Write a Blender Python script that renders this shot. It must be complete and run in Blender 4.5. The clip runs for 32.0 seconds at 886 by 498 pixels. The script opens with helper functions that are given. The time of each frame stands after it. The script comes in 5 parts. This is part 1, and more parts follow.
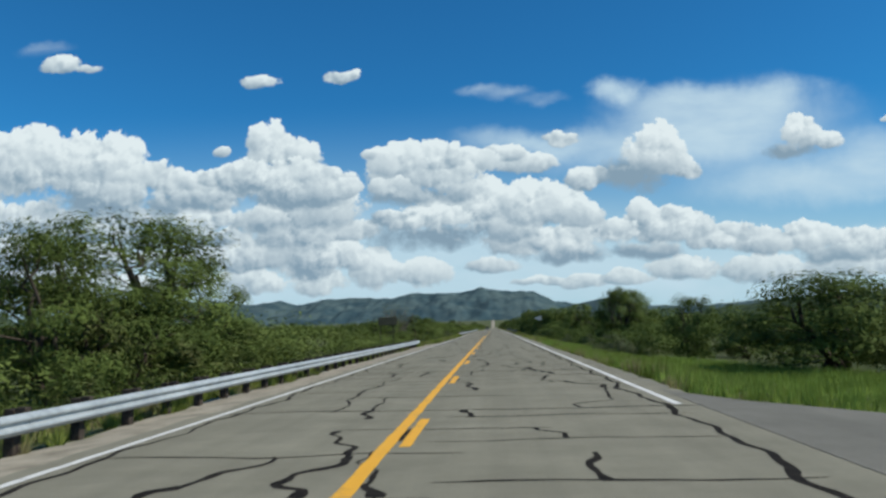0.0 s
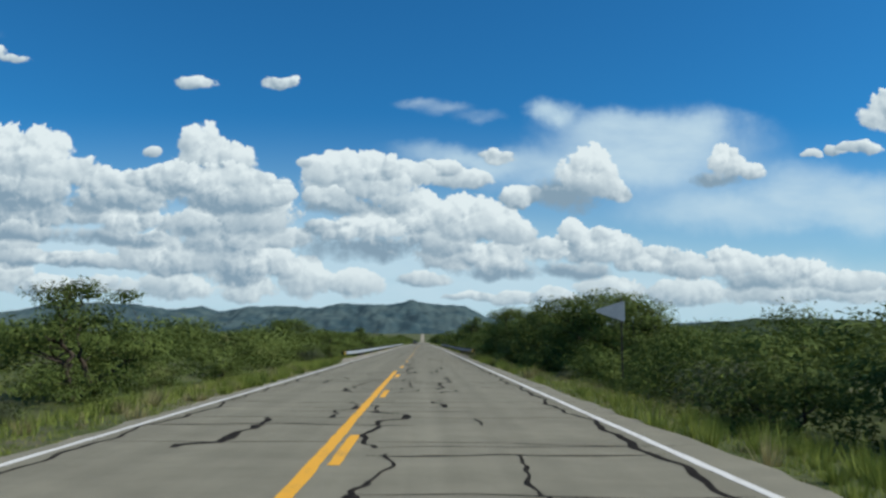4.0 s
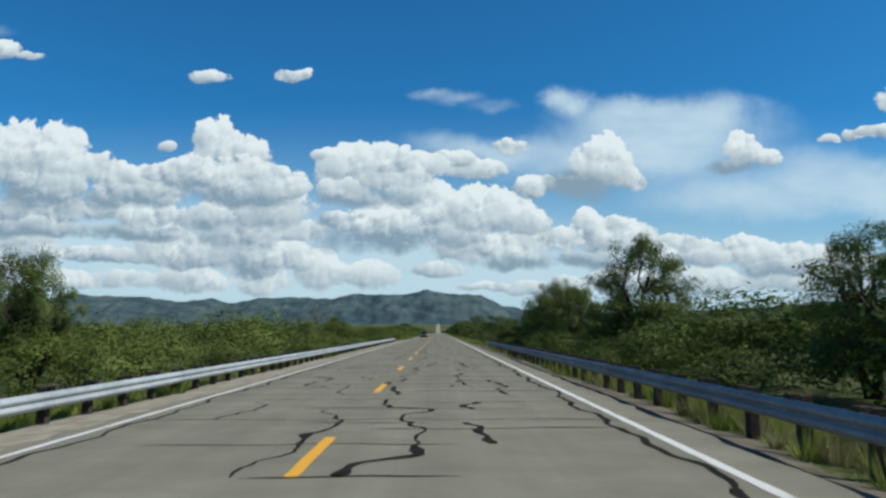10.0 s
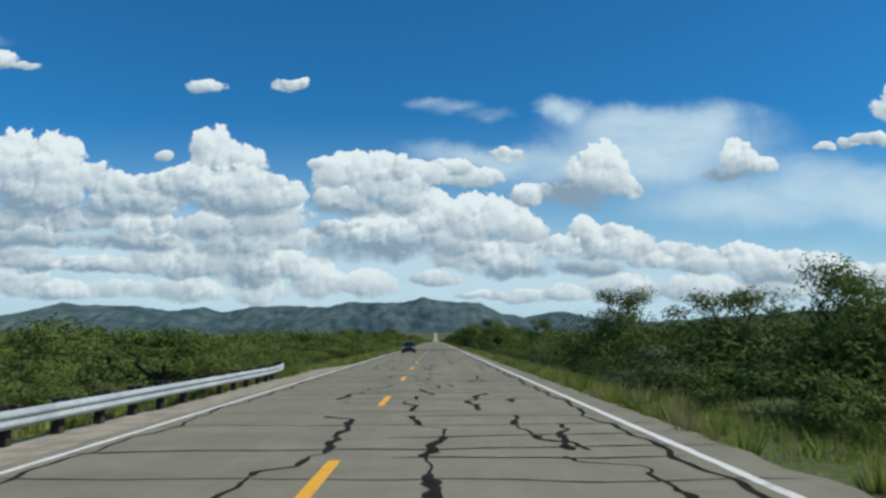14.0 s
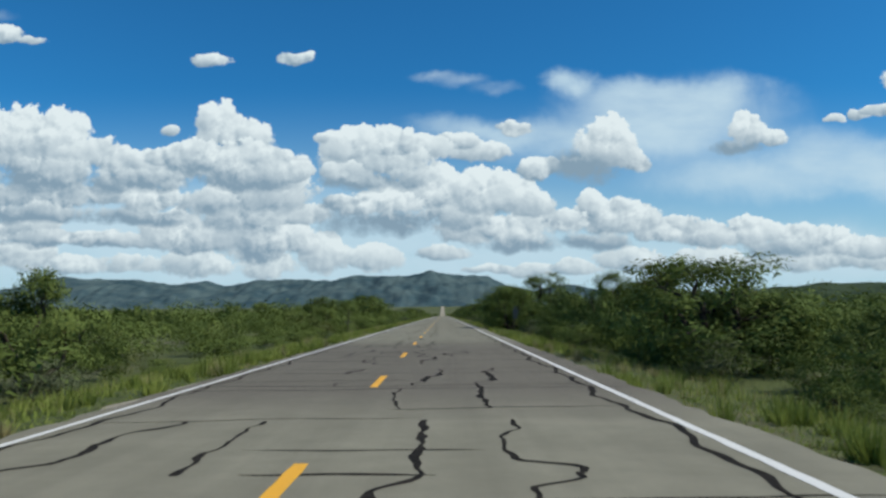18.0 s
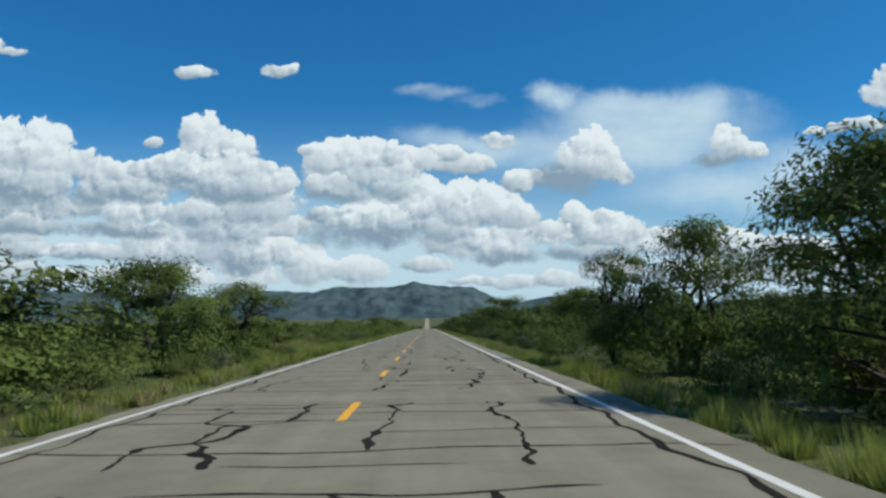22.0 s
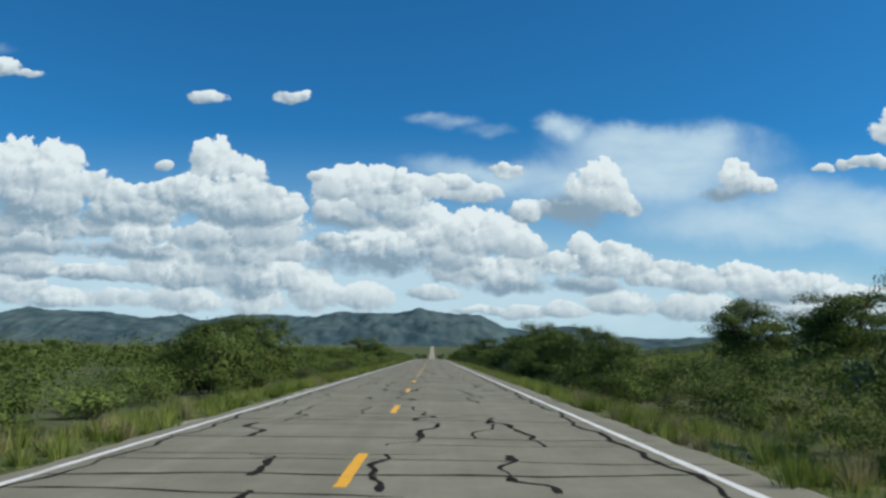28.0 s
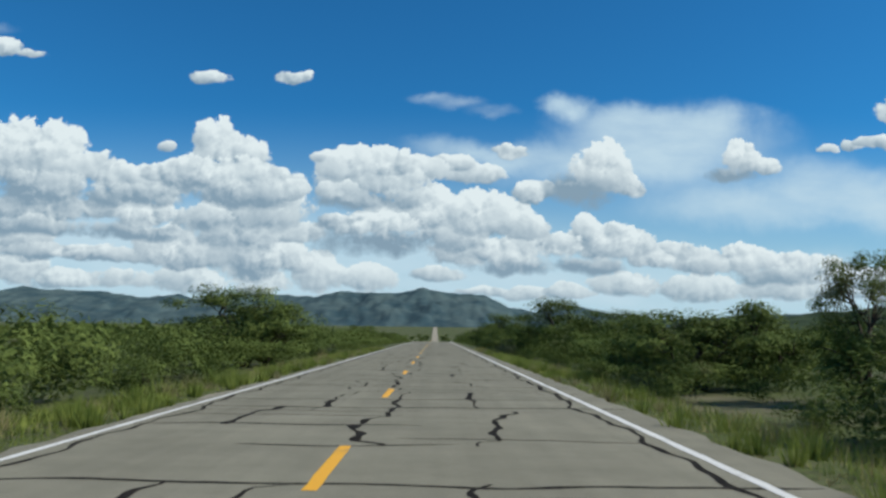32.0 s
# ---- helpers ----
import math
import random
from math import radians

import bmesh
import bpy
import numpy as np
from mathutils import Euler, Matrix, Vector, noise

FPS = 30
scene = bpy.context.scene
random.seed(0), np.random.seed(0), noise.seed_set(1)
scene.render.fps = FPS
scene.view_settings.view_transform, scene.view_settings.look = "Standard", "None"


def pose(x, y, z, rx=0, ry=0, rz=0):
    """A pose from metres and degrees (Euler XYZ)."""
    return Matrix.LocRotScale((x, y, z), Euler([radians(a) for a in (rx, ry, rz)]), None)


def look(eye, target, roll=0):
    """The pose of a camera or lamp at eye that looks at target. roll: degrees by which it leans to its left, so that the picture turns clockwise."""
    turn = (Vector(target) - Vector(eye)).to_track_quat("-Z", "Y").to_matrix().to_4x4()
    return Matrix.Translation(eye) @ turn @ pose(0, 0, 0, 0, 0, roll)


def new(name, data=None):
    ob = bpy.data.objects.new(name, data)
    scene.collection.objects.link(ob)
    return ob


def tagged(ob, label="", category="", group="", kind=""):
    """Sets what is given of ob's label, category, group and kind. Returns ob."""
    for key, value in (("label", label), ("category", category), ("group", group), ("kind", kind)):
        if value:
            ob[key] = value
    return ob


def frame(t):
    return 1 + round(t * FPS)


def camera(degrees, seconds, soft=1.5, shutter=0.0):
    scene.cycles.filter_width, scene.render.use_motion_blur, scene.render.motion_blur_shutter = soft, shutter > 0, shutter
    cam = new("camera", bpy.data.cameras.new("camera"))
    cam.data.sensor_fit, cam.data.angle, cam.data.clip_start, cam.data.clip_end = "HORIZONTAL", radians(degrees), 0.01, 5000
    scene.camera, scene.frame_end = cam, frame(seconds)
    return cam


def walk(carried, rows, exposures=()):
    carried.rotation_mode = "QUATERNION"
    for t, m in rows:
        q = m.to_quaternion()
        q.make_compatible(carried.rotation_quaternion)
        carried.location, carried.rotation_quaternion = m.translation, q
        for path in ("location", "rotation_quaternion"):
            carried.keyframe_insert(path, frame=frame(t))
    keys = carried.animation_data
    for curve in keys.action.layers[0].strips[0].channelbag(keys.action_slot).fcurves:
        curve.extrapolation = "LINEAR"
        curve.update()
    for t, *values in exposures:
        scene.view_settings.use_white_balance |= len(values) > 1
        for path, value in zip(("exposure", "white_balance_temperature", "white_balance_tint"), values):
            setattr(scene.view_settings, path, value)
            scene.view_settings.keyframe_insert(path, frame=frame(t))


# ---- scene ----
# Camera: 58.5 degrees across, carried by a car in the right lane of a straight desert road.
# The road runs along +y with its yellow line at x = 0; the car drives at about 24.9 m/s.
EYE = 1.6
cam = camera(58.5, 32.0, soft=2.7, shutter=0.06)
ROWS = [  # seconds, x, y, yaw to the right, pitch up, lean to the left (degrees)
    (0.0, 1.43, 0.00, -3.48, 5.71, -1.50),
    (0.5, 1.38, 12.21, -1.20, 8.44, -0.80),
    (1.0, 1.34, 24.41, -3.28, 9.10, 0.10),
    (1.5, 1.34, 36.62, -3.77, 8.40, 0.65),
    (2.0, 1.34, 48.83, -1.47, 6.95, -0.20),
    (2.5, 1.35, 61.03, -0.13, 6.51, -0.15),
    (3.0, 1.34, 73.24, 0.66, 5.85, -0.50),
    (3.5, 1.32, 85.63, 1.11, 6.90, 0.10),
    (5.5, 1.24, 135.19, 1.94, 5.06, 0.50),
    (6.0, 1.23, 147.58, 2.59, 6.66, 0.20),
    (6.5, 1.30, 159.84, 1.36, 7.83, -0.10),
    (7.0, 1.32, 172.09, -0.62, 6.82, -0.10),
    (7.5, 1.43, 184.35, 0.50, 6.85, 0.75),
    (8.0, 1.48, 196.61, 1.33, 7.55, 0.45),
    (8.5, 1.59, 208.86, 1.65, 6.68, -0.60),
    (9.0, 1.63, 221.12, 0.24, 4.82, -0.65),
    (9.5, 1.65, 233.45, -0.51, 3.94, -0.95),
    (10.0, 1.64, 245.77, 0.35, 5.94, -0.15),
    (10.5, 1.58, 258.10, 0.55, 6.52, 0.00),
    (11.0, 1.53, 270.43, -0.91, 6.82, -0.90),
    (11.5, 1.44, 282.76, -0.85, 6.82, -0.70),
    (12.0, 1.39, 295.08, 0.66, 5.51, 0.10),
    (12.5, 1.34, 307.41, -0.00, 5.56, -0.50),
    (13.0, 1.33, 319.74, 0.70, 5.41, -1.10),
    (13.5, 1.34, 332.20, 1.31, 4.43, -0.43),
    (14.0, 1.37, 344.67, 0.56, 6.56, -0.38),
    (14.5, 1.38, 357.13, 0.42, 6.01, 0.03),
    (16.5, 1.49, 407.00, -1.48, 5.96, -1.07),
    (17.0, 1.50, 419.46, -1.48, 5.52, -1.30),
    (17.5, 1.52, 431.92, -0.90, 4.44, -0.36),
    (18.0, 1.54, 444.39, 0.05, 4.69, -0.47),
    (18.5, 1.55, 456.85, -0.27, 3.62, -0.80),
    (19.0, 1.56, 469.32, 1.05, 4.04, -0.84),
    (19.5, 1.56, 482.05, 0.89, 4.91, -1.19),
    (20.0, 1.55, 494.77, 0.17, 6.42, -1.29),
    (20.5, 1.54, 507.50, 0.90, 5.66, -1.16),
    (21.0, 1.53, 520.23, 1.94, 5.35, -0.65),
    (21.5, 1.52, 532.96, 1.47, 5.32, -1.49),
    (22.0, 1.50, 545.69, 1.19, 5.55, -0.66),
    (22.5, 1.48, 558.41, 0.19, 4.61, -0.88),
    (23.0, 1.46, 571.14, -0.71, 4.69, -0.06),
    (23.5, 1.43, 583.62, 0.42, 6.69, -0.12),
    (24.0, 1.40, 596.10, 0.54, 6.44, -0.09),
    (24.5, 1.38, 608.58, -0.45, 5.50, -0.40),
    (26.5, 1.17, 658.50, -0.88, 6.32, -0.25),
    (27.0, 1.16, 670.98, 0.05, 6.14, -0.02),
    (27.5, 1.16, 683.46, 1.65, 4.93, -0.75),
    (28.0, 1.15, 695.94, 0.69, 7.61, 0.65),
    (28.5, 1.16, 708.32, -0.13, 6.71, 0.80),
    (29.0, 1.16, 720.69, 0.83, 6.23, 0.78),
    (29.5, 1.21, 733.07, 2.80, 5.16, 0.85),
    (30.0, 1.25, 745.45, 4.21, 5.75, -0.10),
    (30.5, 1.27, 757.83, 2.70, 5.22, -0.10),
    (31.0, 1.28, 770.20, 1.88, 5.52, -0.10),
    (31.5, 1.33, 782.58, 1.75, 5.02, -0.10),
    (32.0, 1.36, 794.96, 0.48, 6.23, 0.70),
]


def drive(row):
    t, x, y, yaw, pitch, lean = row
    a, p = radians(yaw), radians(pitch)
    way = Vector((math.sin(a) * math.cos(p), math.cos(a) * math.cos(p), math.sin(p)))
    eye = Vector((x, y, EYE))
    return (t, look(eye, eye + way * 10, lean))


walk(cam, [drive(r) for r in ROWS], exposures=[(0.0, 0.0), (32.0, 0.0)])

# ---- world, sun ----
SUN_EL, SUN_AZ = 43.0, 98.0  # degrees; azimuth clockwise from +y (the road's direction)


def node(nt, kind, **sockets):
    n = nt.nodes.new(kind)
    for key, value in sockets.items():
        i = int(key[1:]) if key[1:].isdigit() else key
        s = n.inputs[i]
        if isinstance(value, bpy.types.NodeSocket):
            nt.links.new(value, s)
        else:
            s.default_value = value
    return n


def math_node(nt, op, *values, clamp=False):
    n = nt.nodes.new("ShaderNodeMath")
    n.operation, n.use_clamp = op, clamp
    for i, v in enumerate(values):
        if isinstance(v, bpy.types.NodeSocket):
            nt.links.new(v, n.inputs[i])
        else:
            n.inputs[i].default_value = v
    return n.outputs[0]


def vec_node(nt, op, *values):
    n = nt.nodes.new("ShaderNodeVectorMath")
    n.operation = op
    for i, v in enumerate(values):
        if isinstance(v, bpy.types.NodeSocket):
            nt.links.new(v, n.inputs[i])
        else:
            n.inputs[i].default_value = v
    return n.outputs["Value"] if op in ("DOT_PRODUCT", "LENGTH") else n.outputs[0]


def mix_node(nt, fac, a, b, kind="RGBA", blend="MIX"):
    n = nt.nodes.new("ShaderNodeMix")
    n.data_type, n.blend_type, n.clamp_factor = kind, blend, True
    slots = (0, 6, 7) if kind == "RGBA" else (0, 2, 3)
    for i, v in zip(slots, (fac, a, b)):
        if isinstance(v, bpy.types.NodeSocket):
            nt.links.new(v, n.inputs[i])
        else:
            n.inputs[i].default_value = (*v, 1) if isinstance(v, tuple) and len(v) == 3 else v
    return n.outputs[2 if kind == "RGBA" else 0]


def map_range(nt, value, a, b, c=0.0, d=1.0, smooth=True):
    n = nt.nodes.new("ShaderNodeMapRange")
    n.interpolation_type = "SMOOTHSTEP" if smooth else "LINEAR"
    nt.links.new(value, n.inputs[0])
    for i, v in enumerate((a, b, c, d)):
        n.inputs[i + 1].default_value = v
    return n.outputs[0]


HEAPS, VEILS, WISPS = [], [], []


def heap(u, v, a, b, tone=0.0):
    HEAPS.append((u, v, a, b, tone))


def veil(u, v, a, b):
    VEILS.append((u, v, a, b))


def wisp(u, v, a, b):
    WISPS.append((u, v, a, b))


# clouds: 100 times the tangents of their bearing and height, half their width and height, and how bright they are
# far heaps low over the horizon, then nearer and higher ones before them
heap(-68.7, 6.1, 6.4, 1.9)
heap(-61.0, 6.8, 5.7, 2.0)
heap(-53.2, 7.5, 4.3, 2.0)
heap(-46.1, 6.4, 5.0, 1.3, -0.05)
heap(-39.7, 6.3, 4.3, 1.4)
heap(-31.2, 6.1, 4.3, 2.0)
heap(-22.7, 6.1, 3.6, 2.1, 0.05)
heap(-23.4, 8.4, 4.3, 2.5)
heap(-14.9, 7.5, 3.6, 2.9, 0.10)
heap(-8.4, 6.7, 3.2, 2.1, 0.08)
heap(-0.6, 7.6, 3.6, 1.0, -0.10)
heap(6.6, 5.4, 3.6, 0.7)
heap(11.6, 5.1, 2.9, 0.9)
heap(16.6, 5.4, 2.9, 1.1)
heap(23.8, 6.5, 4.3, 1.8)
heap(33.9, 6.1, 5.0, 1.8)
heap(44.7, 6.2, 5.7, 1.8)
heap(55.6, 6.2, 5.7, 1.6)
heap(65.7, 6.2, 5.7, 1.6)
# the middle rows
heap(64.4, 7.6, 5.0, 1.7)
heap(55.7, 7.8, 4.3, 1.7)
heap(49.2, 8.7, 3.6, 2.0, 0.05)
heap(44.8, 9.0, 3.2, 1.9)
heap(39.1, 9.8, 3.9, 2.1, 0.08)
heap(34.0, 9.4, 3.6, 1.8)
heap(43.3, 7.6, 5.0, 1.3, -0.30)
heap(-67.5, 10.4, 6.4, 2.9)
heap(-60.5, 10.7, 5.0, 2.9)
heap(-52.7, 11.2, 3.6, 2.4)
heap(-47.0, 9.7, 7.9, 1.3, -0.15)
heap(-40.6, 9.3, 7.1, 1.1, -0.10)
heap(-34.2, 10.5, 3.9, 3.0, 0.10)
heap(-37.8, 12.3, 7.1, 1.3, -0.40)
heap(-31.3, 9.0, 3.2, 2.1)
heap(-28.5, 9.7, 3.9, 2.9)
heap(-23.5, 9.7, 5.7, 3.6, 0.02)
heap(-19.2, 9.3, 3.2, 2.4, 0.05)
heap(-17.8, 12.6, 3.6, 1.6)
heap(29.7, 10.8, 3.6, 1.6)
heap(27.5, 10.3, 2.9, 1.6)
heap(24.7, 11.8, 3.6, 2.0, 0.03)
heap(21.0, 11.8, 5.0, 2.3)
heap(18.9, 13.5, 1.4, 1.9, 0.10)
heap(19.6, 8.9, 4.3, 1.3, -0.40)
heap(13.8, 11.3, 4.3, 2.1)
heap(9.5, 10.6, 5.7, 2.1)
heap(4.5, 10.4, 5.7, 2.1)
heap(9.5, 8.6, 5.4, 1.4, -0.50)
heap(2.3, 12.5, 4.3, 2.6)
heap(11.7, 13.5, 2.9, 2.3, 0.05)
heap(8.8, 14.7, 4.1, 3.0, 0.08)
heap(5.2, 15.4, 3.9, 3.4, 0.12)
# the great heaps with their grey bases
heap(-26.4, 12.9, 6.4, 3.6)
heap(-21.4, 15.3, 5.0, 3.3)
heap(-30.0, 14.0, 3.6, 2.1, -0.10)
heap(-67.9, 15.4, 7.9, 2.9)
heap(-59.3, 15.4, 7.9, 2.4, -0.10)
heap(-50.8, 15.3, 7.9, 2.1, -0.10)
heap(-41.5, 15.6, 5.7, 1.7)
heap(-37.2, 14.7, 3.6, 2.0, 0.08)
heap(-52.8, 12.9, 9.3, 1.4, -0.35)
heap(-0.6, 15.9, 3.9, 2.7, 0.10)
heap(-4.9, 15.4, 4.3, 2.3, 0.04)
heap(-7.4, 14.2, 4.3, 1.6, 0.06)
heap(-12.1, 13.7, 3.6, 1.3, -0.10)
heap(-7.4, 11.4, 8.9, 2.0, -0.55)
heap(-66.8, 21.6, 6.4, 5.4, 0.05)
heap(-59.8, 22.6, 6.4, 5.1, 0.10)
heap(-54.0, 21.6, 4.3, 5.1, 0.12)
heap(-49.0, 22.1, 4.3, 3.9, 0.12)
heap(-44.6, 20.4, 4.3, 2.7, 0.05)
heap(-39.5, 18.9, 5.0, 2.1)
heap(-35.9, 18.5, 4.3, 2.6)
heap(-33.8, 20.4, 2.9, 1.7, 0.05)
heap(-35.0, 23.5, 1.2, 0.6)
heap(-31.6, 19.7, 3.6, 2.6)
heap(-50.2, 17.2, 9.3, 2.7, -0.30)
heap(-39.4, 16.9, 6.4, 1.8, -0.30)
heap(-21.5, 19.0, 3.9, 1.9)
heap(-18.6, 18.3, 1.9, 1.4)
heap(-24.5, 22.2, 2.7, 3.1, 0.10)
heap(-27.8, 23.4, 3.1, 3.7, 0.15)
heap(-30.0, 25.1, 1.6, 2.0, 0.15)
heap(-26.6, 19.5, 6.1, 2.6, -0.02)
heap(-24.4, 17.3, 6.1, 2.0, -0.30)
heap(6.7, 20.5, 2.1, 1.3)
heap(3.8, 20.5, 3.6, 1.6)
heap(1.6, 22.0, 2.9, 1.1)
heap(-2.0, 20.8, 3.6, 1.9, 0.03)
heap(-8.5, 19.3, 6.8, 2.4)
heap(-6.4, 22.0, 3.2, 2.3, 0.12)
heap(-11.3, 21.5, 2.9, 2.3, 0.08)
heap(-13.6, 21.2, 2.0, 2.1, 0.10)
heap(-15.2, 22.1, 1.0, 0.8)
heap(-12.9, 18.3, 2.9, 1.4, -0.05)
heap(-8.2, 17.0, 6.8, 1.7, -0.30)
# single clouds
heap(13.9, 18.6, 2.0, 1.3)
heap(11.7, 18.3, 2.1, 1.7)
heap(9.6, 23.6, 2.3, 1.1)
heap(24.7, 19.1, 2.0, 1.9)
heap(21.6, 20.8, 3.7, 3.9, 0.12)
heap(18.3, 18.2, 4.7, 2.7, -0.60)
heap(42.4, 22.1, 1.8, 1.3, 0.05)
heap(39.6, 23.1, 2.3, 2.3, 0.10)
heap(37.3, 21.0, 3.0, 1.3, -0.55)
heap(-29.7, 32.7, 2.4, 1.1)
heap(-18.9, 33.0, 2.4, 0.9)
heap(-56.6, 36.6, 2.7, 1.4)
heap(-53.1, 35.8, 2.1, 0.6, -0.10)
heap(50.3, 24.3, 1.6, 0.6)
heap(53.6, 24.9, 1.4, 0.7)
heap(56.7, 25.3, 2.9, 0.9)
heap(60.5, 29.9, 3.6, 3.1, 0.05)
heap(-16.1, 49.4, 12.2, 2.4)
heap(-7.6, 50.0, 4.1, 2.0)
veil(31.5, 24.8, 13.6, 5.4)
veil(20.5, 22.8, 13.6, 3.6)
veil(6.7, 23.6, 10.0, 1.9)
veil(36.8, 28.0, 5.4, 3.0)
veil(17.0, 29.5, 2.5, 1.6)
veil(26.5, 28.5, 8.6, 1.9)
veil(49.7, 19.1, 7.9, 3.9)
veil(38.6, 17.4, 12.9, 2.9)
veil(58.4, 18.6, 6.4, 3.9)
veil(49.7, 19.3, 8.6, 4.3)
veil(57.6, 17.8, 6.4, 3.9)
veil(26.5, 26.3, 10.7, 3.9)
# milky cover behind the low heaps
veil(-62.0, 9.0, 26.0, 9.0)
veil(-36.0, 9.0, 28.0, 9.0)
veil(-8.0, 8.0, 30.0, 8.0)
veil(22.0, 6.5, 30.0, 6.0)
veil(50.0, 6.0, 26.0, 5.0)
wisp(-1.0, 30.6, 2.9, 0.7)
wisp(2.7, 29.9, 3.6, 0.8)
wisp(6.9, 28.8, 3.6, 0.7)
wisp(-59.2, 38.7, 3.6, 0.9)


def thin_cloud(nt, blobs, p, warp, seed, grain):
    """A soft field over the sky that is above 0 inside the high thin clouds."""
    big = node(nt, "ShaderNodeTexNoise", _0=vec_node(nt, "ADD", p, (seed, 0, 0)), Scale=grain, Detail=5.0, Roughness=0.6)
    q = vec_node(nt, "MULTIPLY_ADD", vec_node(nt, "SUBTRACT", big.outputs["Color"], (0.5, 0.5, 0.5)), (warp, warp * 0.6, 0.0), p)
    total = None
    for u_, v_, a, b in blobs:
        r = vec_node(nt, "MULTIPLY_ADD", q, (1 / a, 1 / b, 0.0), (-u_ / a, -v_ / b, 0.0))
        d = map_range(nt, vec_node(nt, "LENGTH", r), 1.35, 0.1)
        # overlapping veils add up, but never past full
        total = d if total is None else math_node(nt, "SUBTRACT", math_node(nt, "ADD", total, d), math_node(nt, "MULTIPLY", total, d))
    return total


def billows(name):
    """The cauliflower relief of heaped clouds: round lumps at four sizes."""
    g = bpy.data.node_groups.new(name, "ShaderNodeTree")
    g.interface.new_socket("Place", in_out="INPUT", socket_type="NodeSocketVector")
    g.interface.new_socket("Height", in_out="OUTPUT", socket_type="NodeSocketFloat")
    gi, go = g.nodes.new("NodeGroupInput"), g.nodes.new("NodeGroupOutput")
    p = gi.outputs[0]
    bend = node(g, "ShaderNodeTexNoise", Vector=p, Scale=0.35, Detail=2.0, Roughness=0.55)
    q = vec_node(g, "MULTIPLY_ADD", vec_node(g, "SUBTRACT", bend.outputs["Color"], (0.5, 0.5, 0.5)), (2.2, 1.8, 0.0), p)
    total = None
    for scale, amount in ((0.16, 0.50), (0.36, 0.32), (0.85, 0.13), (2.0, 0.05)):
        vo = node(g, "ShaderNodeTexVoronoi", Vector=q, Scale=scale)
        vo.voronoi_dimensions = "2D"
        d = vo.outputs["Distance"]
        lump = math_node(g, "MULTIPLY_ADD", math_node(g, "MULTIPLY", d, d), -2.0 * amount, 0.42 * amount)
        total = lump if total is None else math_node(g, "ADD", total, lump)
    fine = node(g, "ShaderNodeTexNoise", Vector=p, Scale=1.6, Detail=3.0, Roughness=0.65)
    total = math_node(g, "ADD", total, math_node(g, "MULTIPLY_ADD", fine.outputs[0], 0.34, -0.17))
    g.links.new(total, go.inputs[0])
    return g


world = bpy.data.worlds.new("world")
scene.world = world
world.use_nodes = True
world.cycles.sampling_method, world.cycles.sample_map_resolution = "MANUAL", 256
wt = world.node_tree
wt.nodes.clear()
wdir = node(wt, "ShaderNodeTexCoord").outputs["Generated"]
sky = node(wt, "ShaderNodeTexSky")
sky.sky_type, sky.sun_disc = "NISHITA", False
sky.sun_elevation, sky.sun_rotation = radians(SUN_EL), radians(SUN_AZ)
sky.altitude, sky.air_density, sky.dust_density, sky.ozone_density = 1000.0, 1.0, 0.6, 2.0
sep = node(wt, "ShaderNodeSeparateXYZ", Vector=wdir)
ahead = math_node(wt, "MAXIMUM", math_node(wt, "ABSOLUTE", sep.outputs[1]), 0.02)
u = math_node(wt, "MULTIPLY", math_node(wt, "DIVIDE", sep.outputs[0], ahead), 100.0)
v = math_node(wt, "MULTIPLY", math_node(wt, "DIVIDE", sep.outputs[2], ahead), 100.0)
place = node(wt, "ShaderNodeCombineXYZ", X=u, Y=v).outputs[0]


col = sky.outputs[0]
SKY = 0.11
col = vec_node(wt, "MULTIPLY", col, (SKY * 0.14, SKY * 0.67, SKY * 1.0))
# thin milky air low over the horizon
low_air = map_range(wt, v, 0.0, 30.0, 0.92, 0.0)
col = mix_node(wt, low_air, col, (0.41, 0.61, 0.70))
# veils of high ice cloud
streak = node(wt, "ShaderNodeTexNoise", Vector=vec_node(wt, "MULTIPLY", place, (0.05, 0.15, 1.0)), Scale=1.0, Detail=6.0, Roughness=0.6)
vcov = math_node(wt, "MULTIPLY", thin_cloud(wt, VEILS, place, 11.0, 40.0, 0.09), map_range(wt, streak.outputs[0], 0.25, 0.70, 0.55, 0.95))
col = mix_node(wt, vcov, col, (0.54, 0.71, 0.81))
wcov = math_node(wt, "MULTIPLY", thin_cloud(wt, WISPS, place, 5.0, 61.0, 0.16), map_range(wt, streak.outputs[0], 0.3, 0.7, 0.1, 0.6))
col = mix_node(wt, wcov, col, (0.55, 0.69, 0.79))
# heaped clouds, the farther ones first: white crowns towards the sun, grey bases
relief = billows("cloud_relief")


def relief_at(dx, dy):
    n = wt.nodes.new("ShaderNodeGroup")
    n.node_tree = relief
    wt.links.new(vec_node(wt, "ADD", place, (dx, dy, 0.0)), n.inputs[0])
    return n.outputs[0]


